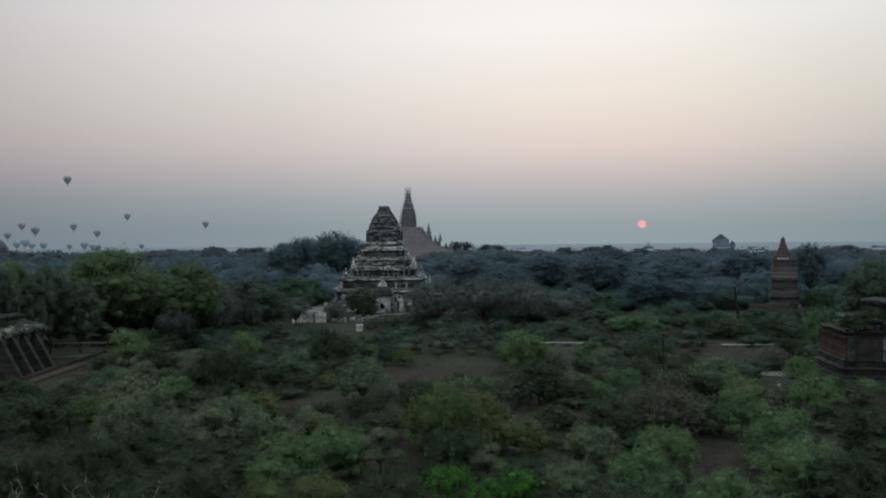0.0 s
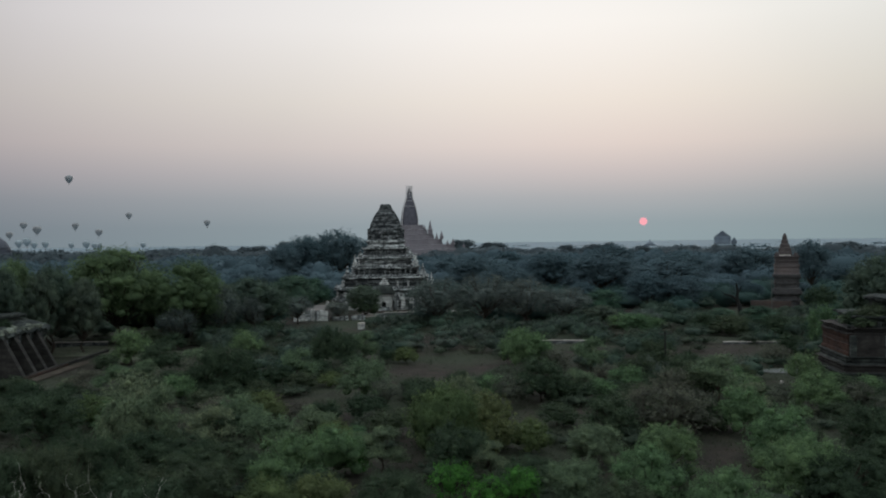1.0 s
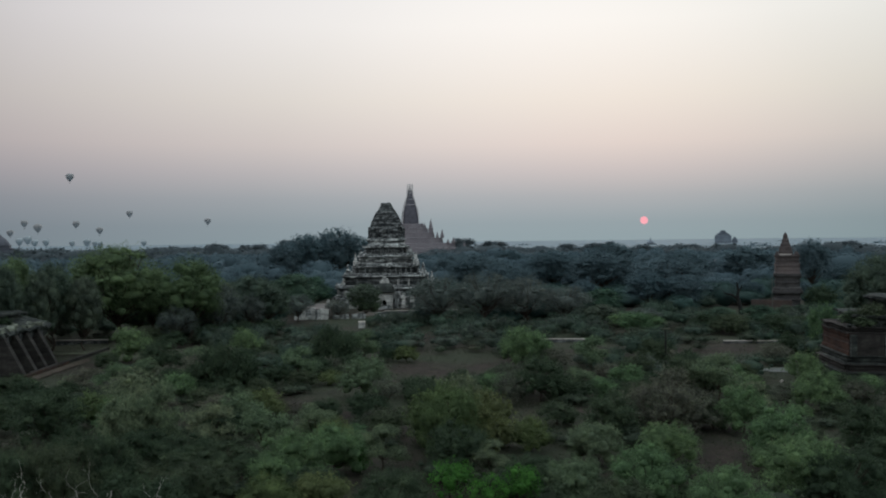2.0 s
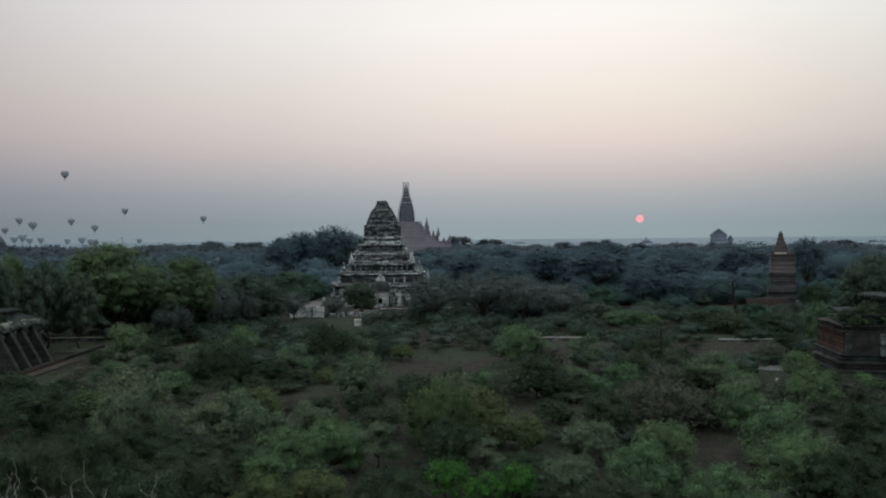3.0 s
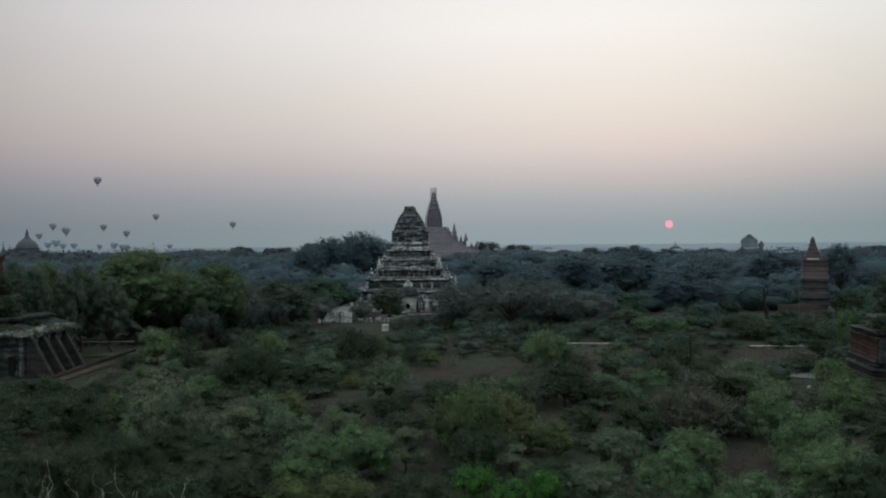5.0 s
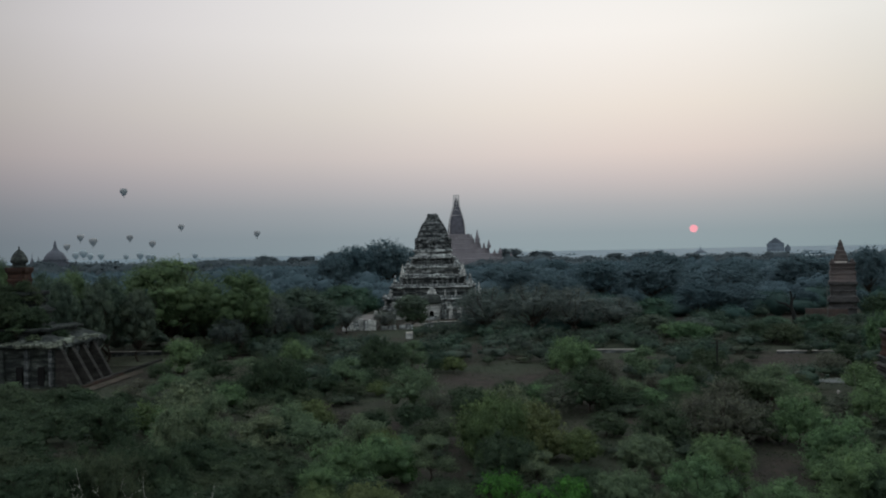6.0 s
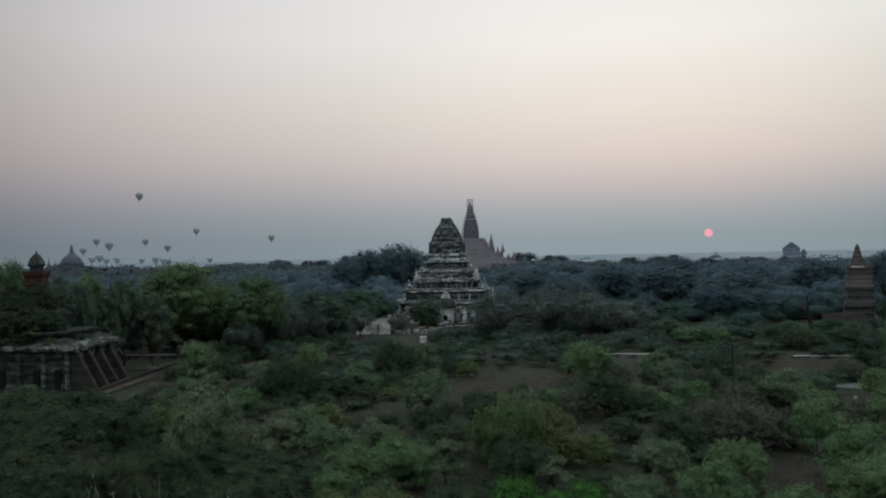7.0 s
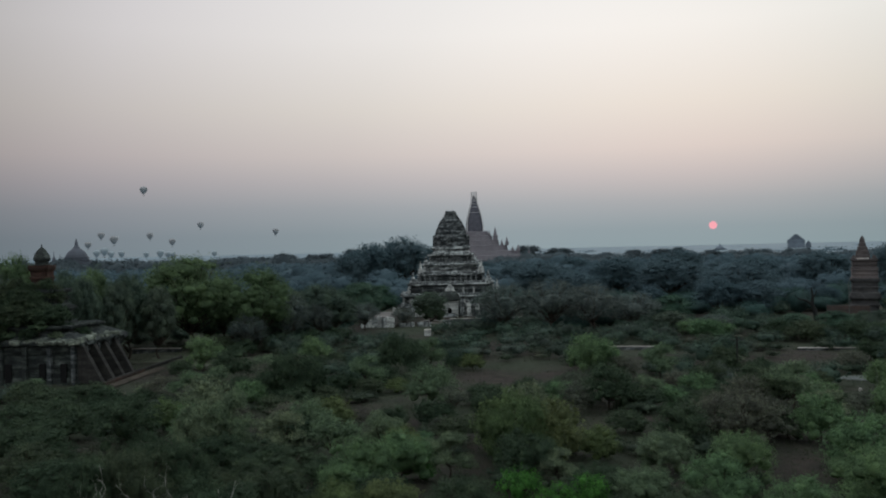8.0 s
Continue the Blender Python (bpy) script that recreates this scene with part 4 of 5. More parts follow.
def arch_front(bm, w, h, depth, y, door_w, door_h, z=0.0):
    """A gabled wall with an arched opening through it, its face at y."""
    n = 8
    door = [(-door_w / 2, z)] + [(-door_w / 2 * math.cos(math.pi * i / n), z + door_h - door_w / 2 + door_w / 2 * math.sin(math.pi * i / n)) for i in range(n + 1)] + [(door_w / 2, z)]
    outer = [(-w / 2, z)] + [(-w / 2 + w * i / n, z + h) for i in range(n + 1)] + [(w / 2, z)]
    rows = []
    for yy in (y, y + depth):
        rows.append(([bm.verts.new((px, yy, pz)) for px, pz in door], [bm.verts.new((px, yy, pz)) for px, pz in outer]))
    (d0, o0), (d1, o1) = rows
    for i in range(len(door) - 1):
        bm.faces.new((d0[i], d0[i + 1], o0[i + 1], o0[i]))
        bm.faces.new((d1[i + 1], d1[i], o1[i], o1[i + 1]))
        bm.faces.new((d0[i + 1], d0[i], d1[i], d1[i + 1]))
        bm.faces.new((o0[i], o0[i + 1], o1[i + 1], o1[i]))


def central_temple():
    t = thing("temple", pose(-15.5, 251.4, 0, 0, 0, 0.6), "weathered white stucco stepped temple with a broken bell-shaped tower", "temple")
    for a, z0, z1, notch, cuts in ((14.2, -0.2, 2.8, 1.2, 18), (13.2, 2.7, 5.5, 1.2, 18), (11.6, 5.4, 8.8, 1.1, 16), (9.0, 8.7, 11.4, 0.9, 14), (7.6, 11.3, 14.2, 0.8, 12), (6.0, 14.1, 16.9, 0.6, 12)):
        terrace("terrace", t, a, z0, z1, STUCCO_DARK if z0 in (5.4, 8.7, 14.1) else STUCCO, notch, cuts, 0.2, 0.42)
        cornice(t, a + 0.42, z1 - 0.02, STUCCO, notch, cuts + 6)
        cornice(t, a + 0.44, z0 + 0.55, STUCCO, notch, cuts + 6, 0.35)
    merlons(t, 13.6, 5.5, 22, 0.7, 0.8, STUCCO)
    merlons(t, 11.4, 8.8, 18, 0.65, 0.75, STUCCO)
    merlons(t, 9.3, 11.4, 15, 0.6, 0.7, STUCCO)
    merlons(t, 7.8, 14.2, 13, 0.55, 0.7, STUCCO)
    pilasters(t, 6.0, 14.9, 16.3, 13, 0.32, STUCCO)
    pilasters(t, 9.2, 9.3, 10.9, 11, 0.4, STUCCO)
    pilasters(t, 11.9, 6.1, 8.0, 14, 0.5, WHITEWASH)
    pilasters(t, 13.5, 3.3, 5.0, 14, 0.6, WHITEWASH)
    pilasters(t, 14.5, 0.2, 2.4, 12, 0.7, WHITEWASH)
    # tower: drum, ribbed curving body, broken top
    bm = bmesh.new()
    loft(bm, lambda a: square_plan(a, 0.45, 8), [(5.5, 16.8), (5.5, 17.3), (5.1, 17.5), (5.1, 18.1), (5.45, 18.3), (5.45, 18.8), (4.9, 19.0)], 0.12, 1.0)
    part("tower_base", bm, STUCCO, t, "pale tower base")
    prof = []
    for i in range(15):
        z = 18.9 + i * 0.62
        q = i / 14
        a = 4.75 - 0.1 * q - 2.75 * max(0, (q - 0.25) / 0.75) ** 1.75
        prof += [(a, z), (a, z + 0.36), (a - 0.16, z + 0.40), (a - 0.16, z + 0.58)]
    bm = bmesh.new()
    loft(bm, lambda a: square_plan(a, a * 0.13, 8), prof, 0.2, 0.9)
    part("tower", bm, TOWER, t, "weathered ribbed tower, pale and black")
    bm = bmesh.new()
    loft(bm, lambda a: square_plan(a, a * 0.12, 5), [(1.9, 27.4), (1.9, 28.2), (1.6, 28.3), (1.55, 29.0), (1.1, 29.3)], 0.28, 1.2)
    part("broken_top", bm, STUCCO_DARK, t)
    # face niches of the tower
    for side in range(4):
        bm = bmesh.new()
        arch_front(bm, 3.0, 3.4, 1.2, -5.25, 1.3, 2.4, 18.9)
        bmesh.ops.rotate(bm, verts=bm.verts[:], matrix=Matrix.Rotation(side * math.pi / 2, 3, "Z"))
        for v in bm.verts:
            v.co += Vector(noise.noise_vector(v.co)) * 0.12
        part("niche", bm, TOWER, t)
    for sx in (-1, 1):
        for sy in (-1, 1):
            corner_spire(t, sx * 13.0, sy * 13.0, 5.5, 3.6 if sx > 0 else 1.6, 0.75, STUCCO)
            corner_spire(t, sx * 10.4, sy * 10.4, 8.8, 3.2, 0.65, STUCCO)
            corner_spire(t, sx * 8.4, sy * 8.4, 11.4, 3.6, 0.6, WHITEWASH)
            corner_spire(t, sx * 6.9, sy * 6.9, 14.2, 2.2, 0.5, STUCCO)
    # front porch with its door, gable and roof
    porch = part("porch", arch_porch(), WHITEWASH, t, "whitewashed porch with an arched door")
    bm = bmesh.new()
    loft(bm, lambda a: [(x * 1.0, y * 0.9 - 15.3) for x, y in square_plan(a, 0, 4)], [(2.6, 4.3), (2.8, 4.6), (2.6, 4.9), (2.5, 5.7), (2.1, 6.2), (1.4, 6.7)], 0.15, 1.2)
    part("porch_roof", bm, RUIN, porch, "blackened porch roof")
    # black block behind the arch, painted shade of the inside
    bm = bmesh.new()
    block(bm, -0.62, 0.62, -15.2, -15.0, 0.0, 2.6)
    part("doorway", bm, SHADE_BLACK, porch)
    bm = bmesh.new()
    loft(bm, lambda a: [(x, y * 0.3 - 14.2) for x, y in square_plan(a, 0, 3)], [(1.7, 5.5), (1.65, 6.5), (1.3, 6.6), (1.2, 7.3), (0.8, 7.4), (0.7, 8.1), (0.25, 8.5)], 0.14, 1.2)
    part("gable", bm, WHITEWASH, t)
    for sx in (-1, 1):
        for i, (x, w, h, m) in enumerate(((3.4, 1.0, 4.6, STUCCO), (5.2, 1.1, 4.0, WHITEWASH), (7.6, 1.2, 3.6, WHITEWASH), (10.0, 1.2, 4.4, STUCCO))):
            bm = bmesh.new()
            loft(bm, lambda a: [(q[0] + sx * x, q[1] - 15.0) for q in square_plan(a, 0, 3)], [(w / 2 + 0.15, -0.1), (w / 2 + 0.1, 0.6), (w / 2, 0.8), (w / 2, h * 0.7), (w / 2 + 0.12, h * 0.75), (w / 4, h)], 0.12, 1.1)
            part("buttress", bm, m, t)
    # standing remains of the outer terrace wall
    rnd = random.Random(8)
    for i in range(16):
        x = -15.2 + i * 2.03
        if abs(x) < 3.0:
            continue
        w, h = rnd.uniform(0.7, 1.5), rnd.uniform(0.9, 2.6)
        bm = bmesh.new()
        block(bm, x - w / 2, x + w / 2, -16.4, -15.8, -0.1, h, 0.06, 0.12)
        block(bm, x - w / 2 - 0.1, x + w / 2 + 0.1, -16.5, -15.7, h * 0.55, h * 0.55 + 0.2, 0.04, 0.08)
        part("wall_stump", bm, WHITEWASH if rnd.random() < 0.6 else STUCCO_DARK, t)
    # stair and low outer wall
    bm = bmesh.new()
    for i in range(5):
        block(bm, -1.6, 1.6, -17.2 - 0.35 * (5 - i), -16.9, -0.1, 0.18 * (i + 1), 0.03, 0.03)
    part("stair", bm, STUCCO, t)


def arch_porch():
    bm = bmesh.new()
    arch_front(bm, 4.2, 4.4, 3.2, -16.9, 1.25, 2.3, 0.0)
    for x in (-2.3, 2.0):
        block(bm, x, x + 0.3, -17.05, -13.2, -0.1, 4.4, 0.05, 0.05)
    block(bm, -2.4, 2.4, -17.1, -13.0, 4.2, 4.5, 0.05, 0.06)
    return bm


central_temple()


def grand_temple():
    """The great temple far behind, its spire wrapped in bamboo scaffolding."""
    t = thing("great_temple", pose(-27.5, 800, 0, 0, 0, 6), "distant great pinkish temple with a spire wrapped in scaffolding", "temple")
    for a, z0, z1, notch in ((64, -0.5, 9.0, 6), (50, 8.8, 12.5, 5), (38, 12.3, 16.5, 4), (28, 16.3, 21.5, 3), (21, 21.3, 26, 2.5), (15.5, 25.8, 30.5, 2), (12, 30.3, 34.5, 1.5)):
        bm = bmesh.new()
        loft(bm, lambda r: square_plan(r, notch, 12), [(a + 0.3, z0), (a, z0 + 0.4), (a - 0.5, z1 - 0.6), (a - 0.3, z1 - 0.2), (a - 0.8, z1)], 0.5, 0.4)
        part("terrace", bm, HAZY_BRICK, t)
    bm = bmesh.new()
    prof = [(7.7, 33.8), (7.65, 38), (7.3, 42.5), (6.5, 47), (5.2, 52), (3.7, 57), (2.6, 60), (2.2, 63), (1.2, 66), (0.3, 69)]
    loft(bm, lambda a: square_plan(a, a * 0.14, 3), prof, 0.2, 0.5)
    part("spire", bm, SCAFFOLD, t, "spire under dark bamboo mats")
    items = []
    for sx in (-1, 1):
        for sy in (-1, 1):
            pts = [(sx * (a + 0.5) * 0.9, sy * (a + 0.5) * 0.9, z) for a, z in prof[:8]] + [(sx * 2.2, sy * 2.2, 71)]
            items.append(tube(pts, [0.5] * len(pts), 4))
            items.append(tube([(sx * 0.2, sy * 2.3, 57), (sx * 0.2, sy * 2.3, 71)], [0.2, 0.2], 4))
    for a, z in ((5.5, 52), (3.9, 57), (2.9, 60), (2.4, 63), (2.3, 66), (2.3, 68.5), (2.4, 70.6)):
        for q in range(4):
            c, s = math.cos(q * math.pi / 2 + math.pi / 4) * a * 1.4, math.sin(q * math.pi / 2 + math.pi / 4) * a * 1.4
            c2, s2 = math.cos((q + 1) * math.pi / 2 + math.pi / 4) * a * 1.4, math.sin((q + 1) * math.pi / 2 + math.pi / 4) * a * 1.4
            items.append(tube([(c, s, z), (c2, s2, z)], [0.22, 0.22], 4))
    raw_part("scaffold", *join_arrays(items), BAMBOO, t, "pale bamboo scaffold poles")
    for x, y, z, h, r in ((17.5, -16, 25.8, 13, 2.0), (-17.5, -16, 25.8, 13, 2.0), (27, -24, 21.3, 8, 1.5), (-27, -24, 21.3, 8, 1.5), (24, -10, 21.3, 6, 1.1), (36, -34, 16.3, 6, 1.4), (46, -30, 12.3, 5, 1.4), (31, -34, 16.3, 4, 1.2), (12.5, -12, 30.3, 5, 1.0), (54, -46, 8.8, 4, 1.3), (59, -58, 8.8, 3.5, 1.2)):
        corner_spire(t, x, y, z, h, r, HAZY_BRICK)


grand_temple()


def brick_stupa_temple():
    t = thing("brick_temple", pose(90.3, 225.4, 0, 0, 0, -18), "brown brick temple with a square body and pointed spire", "temple")
    terrace("terrace", t, 3.3, -0.2, 4.4, BRICK_HAZE_GREY, 0.4, 10, 0.2, 0.3)
    terrace("terrace", t, 3.1, 4.3, 8.7, BRICK_HAZE_GREY, 0.3, 10, 0.2, 0.22)
    terrace("body", t, 2.95, 8.6, 11.1, BRICK_PINK, 0.15, 10, 0.1, 0.07, "plain dusty pink brick body")
    terrace("upper_body", t, 2.85, 11.0, 13.5, BRICK_HAZED, 0.1, 10, 0.15, 0.12, "weathered brown upper brickwork")
    for x, y, h in ((-2.3, -2.3, 1.0), (2.3, -2.3, 1.2), (-2.3, 2.3, 1.3), (2.3, 2.3, 1.2)):
        corner_spire(t, x, y, 13.4, h, 0.42, BRICK_HAZED)
    bm = bmesh.new()
    block(bm, -2.1, 0.9, -2.3, 1.6, 13.45, 13.85, 0.06, 0.08)
    part("ledge", bm, COPING, t, "pale plaster ledge")
    bm = bmesh.new()
    loft(bm, lambda a: square_plan(a, a * 0.12, 5), [(1.7, 13.4), (1.65, 14.5), (1.5, 14.6), (1.4, 15.5), (1.2, 15.6), (1.1, 16.5), (0.85, 16.7), (0.78, 17.5), (0.6, 17.7), (0.55, 18.4), (0.42, 18.9), (0.1, 19.4)], 0.12, 1.2)
    bm.transform(pose(-0.35, 0, 0))
    part("spire", bm, BRICK_HAZED, t, "stepped brown brick spire")


brick_stupa_temple()


def low_wall(x0, y0, x1, y1, h, mat, label, cap=COPING, thick=0.35):
    n = max(1, round(math.dist((x0, y0), (x1, y1)) / 3.2))
    ang = math.degrees(math.atan2(y1 - y0, x1 - x0))
    L = math.dist((x0, y0), (x1, y1))
    t = thing("garden_wall", pose(x0, y0, 0, 0, 0, ang), label, "wall", "low walls")
    bm = bmesh.new()
    block(bm, 0, L, -thick / 2, thick / 2, -0.2, h, 0.03, 0.05)
    part("wall", bm, mat, t)
    for i in range(n):
        bm = bmesh.new()
        block(bm, L * i / n + 0.03, L * (i + 1) / n - 0.03, -thick / 2 - 0.06, thick / 2 + 0.06, h + 0.004, h + 0.16, 0.03, 0.06)
        part("coping", bm, cap, t)


def court_platform():
    """The raised court beside the temple, held by a crumbling white wall."""
    t = thing("court_platform", pose(-30.4, 204.0, 0, 0, 0, 3), "raised court with a crumbling whitewashed retaining wall", "platform")
    bm = bmesh.new()
    block(bm, -4.0, 3.7, 0.35, 18.0, -0.2, 2.4, 0.05, 0.1)
    part("fill", bm, PAVING, t, "dusty grey-pink court surface")
    rnd = random.Random(31)
    x = -4.1
    while x < 3.6:
        w = min(rnd.uniform(0.8, 1.7), 3.9 - x)
        bm = bmesh.new()
        block(bm, x, x + w - 0.02, -0.15 + rnd.uniform(-0.08, 0.08), 0.33, -0.2, 2.3 + rnd.uniform(-0.3, 0.35), 0.06, 0.14)
        part("retaining_wall", bm, WHITEWASH if rnd.random() < 0.6 else STUCCO, t)
        x += w
    for i in range(7):
        w, h = rnd.uniform(0.7, 1.5), rnd.uniform(0.25, 0.6)
        bm = bmesh.new()
        block(bm, -w / 2, w / 2, -0.3, 0.3, -0.05, h, 0.06, 0.14)
        bm.transform(pose(rnd.uniform(-3.6, 3.2), -0.9 + rnd.uniform(-0.4, 0.3), 0, 0, 0, rnd.uniform(-30, 30)))
        part("fallen_block", bm, WHITEWASH, t)


court_platform()


def broken_wall(x0, x1, y, h, seed):
    t = thing("broken_wall", pose((x0 + x1) / 2, y, 0), "short stretch of broken pale stucco wall before the temple", "wall", "broken court walls")
    rnd = random.Random(seed)
    x, L = (x0 - x1) / 2, (x1 - x0) / 2
    while x < L - 0.2:
        w = min(rnd.uniform(0.6, 1.3), L - x)
        bm = bmesh.new()
        block(bm, x, x + w - 0.02, -0.25, 0.25 + rnd.uniform(-0.06, 0.06), -0.2, h * rnd.uniform(0.65, 1.1), 0.05, 0.13)
        part("block", bm, STUCCO, t)
        x += w


broken_wall(-25.7, -21.9, 205.4, 1.1, 3)
broken_wall(-21.2, -17.9, 205.6, 1.2, 4)
broken_wall(-14.9, -12.9, 204.4, 1.4, 5)

low_wall(17.8, 153.1, 25.8, 151.8, 0.5, STUCCO_DARK, "low wall with a pale coping among bushes")
low_wall(48.6, 149.0, 53.5, 148.6, 0.28, STUCCO_DARK, "low wall with a pale coping among bushes")
low_wall(54.2, 148.5, 59.6, 148.1, 0.28, STUCCO_DARK, "low broken wall with a pale coping")
low_wall(-70.5, 157.6, -60.6, 157.7, 0.7, STUCCO_DARK, "low wall with a pale coping by the ruined temple")
low_wall(-57.3, 120.3, -57.1, 148.6, 0.3, BRICK_BROWN, "low brown brick kerb beside the ruined temple", cap=BRICK_BROWN)
low_wall(79.3, 221.0, 88.5, 218.0, 2.1, BRICK_WALL, "brown brick enclosure wall of the small temple", cap=BRICK_HAZED)
low_wall(-14.0, 214.0, 4.0, 216.0, 0.9, STUCCO_DARK, "low crumbling wall before the temple")


def ruined_temple():
    """The ruined temple with leaning buttresses and a domed turret."""
    t = thing("ruined_temple", pose(-71.3, 126.2, 0, 0, 0, 1), "ruined dark stucco temple with leaning brick buttresses and domed turret", "temple")
    terrace("hall", t, 10.4, -0.2, 5.7, RUIN, 0.0, 18, 0.18, 0.2, deep=0.7)
    bm = bmesh.new()
    loft(bm, lambda a: [(x, y * 0.7) for x, y in square_plan(a, 0, 22)], [(10.8, 5.4), (11.2, 5.6), (11.2, 5.95), (10.5, 6.3), (9.3, 6.8), (8.0, 7.2)], 0.5, 1.3)
    part("roof_ledge", bm, RUIN, t, "crumbling blackened roof ledge")
    rnd = random.Random(12)
    for i in range(26):
        w, d, h = rnd.uniform(0.9, 2.2), rnd.uniform(0.8, 1.6), rnd.uniform(0.18, 0.5)
        x, y = (rnd.uniform(0.0, 10.4), rnd.uniform(-7.7, -6.6)) if i < 15 else (rnd.uniform(9.2, 10.6), rnd.uniform(-6.4, 6.5))
        z = 6.0 + 0.22 * min(11.2 - abs(x), 7.8 - abs(y))
        bm = bmesh.new()
        block(bm, -w / 2, w / 2, -d / 2, d / 2, -0.3, h, 0.08, 0.22)
        bm.transform(pose(x, y, z, rnd.uniform(-9, 9), rnd.uniform(-9, 9), rnd.uniform(0, 90)))
        part("roof_slab", bm, LICHEN, t, "pale lichen-grey slab of broken plaster")
    terrace("terrace", t, 8.2, 6.0, 8.2, RUIN, 0.6, 12, 0.3, 0.3, deep=0.75)
    terrace("terrace", t, 4.9, 8.1, 10.8, RUIN, 0.5, 10, 0.3, 0.3, deep=0.8)
    for ob in (terrace("terrace", t, 3.1, 10.7, 13.4, RUIN, 0.4, 8, 0.25, 0.25), terrace("turret_base", t, 1.42, 13.3, 17.0, BRICK_RED, 0.15, 6, 0.12, 0.14)):
        ob.location.x = 1.4
    bm = bmesh.new()
    loft(bm, lambda a: round_plan(a, 8), [(1.28, 16.9), (1.28, 17.15), (1.02, 17.2), (1.02, 17.65), (1.24, 17.72), (1.26, 18.0), (1.12, 18.5), (0.92, 18.9), (0.72, 19.2), (0.66, 19.22), (0.5, 19.45), (0.22, 19.62), (0.1, 19.7), (0.1, 19.95), (0.03, 20.2)], 0.05, 1.5)
    part("dome", bm, RUIN, t, "dark eight-sided dome with a finial").location.x = 1.4
    # leaning buttresses along the flank, wall piers between them
    for i in range(4):
        y = -7.4 + i * 3.5
        b2 = bmesh.new()
        verts = [(10.2, 0), (13.8, 0), (13.8, 0.25), (11.0, 5.4), (10.2, 5.4)]
        lo = [b2.verts.new((x, y, z)) for x, z in verts]
        hi = [b2.verts.new((x, y + 0.9, z)) for x, z in verts]
        b2.faces.new(lo)
        b2.faces.new(hi[::-1])
        for k in range(5):
            b2.faces.new((lo[k], hi[k], hi[(k + 1) % 5], lo[(k + 1) % 5]))
        bmesh.ops.bevel(b2, geom=b2.edges[:], offset=0.06, segments=1, affect="EDGES")
        for v in b2.verts:
            v.co += Vector(noise.noise_vector(v.co * 0.8)) * 0.1
        part("buttress", b2, BRICK_BROWN, t, "leaning brown brick buttress")
        bm = bmesh.new()
        block(bm, 10.3, 10.95, y + 1.5, y + 2.0, 0, 5.5, 0.05, 0.08)
        part("pier", bm, STUCCO_DARK, t, "pier with peeling whitewash")
    for x, w, m in ((-9.5, 1.0, RUIN), (-6.6, 0.8, RUIN), (-4.4, 0.7, STUCCO_DARK), (-1.2, 0.6, RUIN), (2.2, 0.7, RUIN), (5.9, 0.6, STUCCO_DARK), (9.4, 0.55, STUCCO_DARK)):
        bm = bmesh.new()
        block(bm, x, x + w, -7.75, -7.1, -0.1, 5.5, 0.06, 0.1)
        part("pier", bm, m, t, "pier with peeling whitewash")
    # black slabs on the wall, their colour standing for shaded openings
    for x in (-5.6, -0.4, 4.6, 7.7):
        bm = bmesh.new()
        block(bm, x, x + 0.9, -7.5, -7.2, 0.3, 3.0, 0.02)
        part("opening", bm, SHADE_BLACK, t)
    for i in range(7):
        bm = bmesh.new()
        block(bm, 14.0, 14.5, -8.0 + i * 2.0, -6.05 + i * 2.0, -0.1, 0.3, 0.04, 0.05)
        part("kerb", bm, BRICK_RED, t, "low brick kerb")


ruined_temple()


def red_temple():
    t = thing("red_brick_temple", pose(58.5, 107.6, 0, 0, 0, -8), "ruined red brick temple with stepped plinth and broken top", "temple")
    for i in range(4):
        terrace("plinth", t, 10.3 - 0.32 * i, -0.2 + 0.98 * i, 0.85 + 0.98 * i, (BRICK_BROWN, RUIN)[i % 2], 0.3, 14, 0.1, 0.14, deep=0.62)
    terrace("body", t, 9.0, 3.7, 6.5, BRICK_RED, 0.25, 16, 0.1, 0.08, "red brick body", deep=0.62)
    terrace("cornice", t, 9.05, 6.4, 7.2, BRICK_BROWN, 0.3, 18, 0.2, 0.2, "blackened broken cornice", deep=0.62)
    terrace("terrace", t, 7.6, 7.1, 8.6, RUIN, 0.4, 14, 0.3, 0.3, deep=0.62)
    terrace("upper_stub", t, 4.6, 8.5, 10.6, RUIN, 0.5, 10, 0.35, 0.25, "blackened stub of the upper storey", deep=0.62)
    rnd = random.Random(4)
    for i in range(14):
        bm = bmesh.new()
        x, w, y = -8.6 + i * 1.15 + rnd.uniform(-0.3, 0.3), rnd.uniform(0.4, 0.9), rnd.uniform(-5.3, -4.9)
        block(bm, x - w / 2, x + w / 2, y, y + 0.5, 7.1, 7.25 + rnd.uniform(0.15, 0.6), 0.06, 0.12)
        part("rubble", bm, LICHEN if i % 3 else RUIN, t)
    # darker brick slab over the front puts that side's shade into colour
    bm = bmesh.new()
    block(bm, -8.55, 8.55, -5.74, -5.2, 3.75, 6.4, 0.05, 0.08)
    part("front_wall", bm, BRICK_BROWN, t, "dark weathered brick front")
    bm = bmesh.new()
    arch_front(bm, 5.2, 5.6, 2.4, -8.4, 1.6, 3.4, 0.0)
    part("porch", bm, RUIN, t, "dark porch with an arched opening")
    for x in (-8.9, -5.0, -3.1, 2.5):
        bm = bmesh.new()
        block(bm, x, x + 0.6, -6.2 if x < -4 else -8.7, -5.3 if x < -4 else -8.0, 3.6 if x < -4 else 0, 6.3 if x < -4 else 5.4, 0.05, 0.08)
        part("pilaster", bm, RUIN if x < -8 else STUCCO_DARK, t, "pilaster with pale plaster")


red_temple()


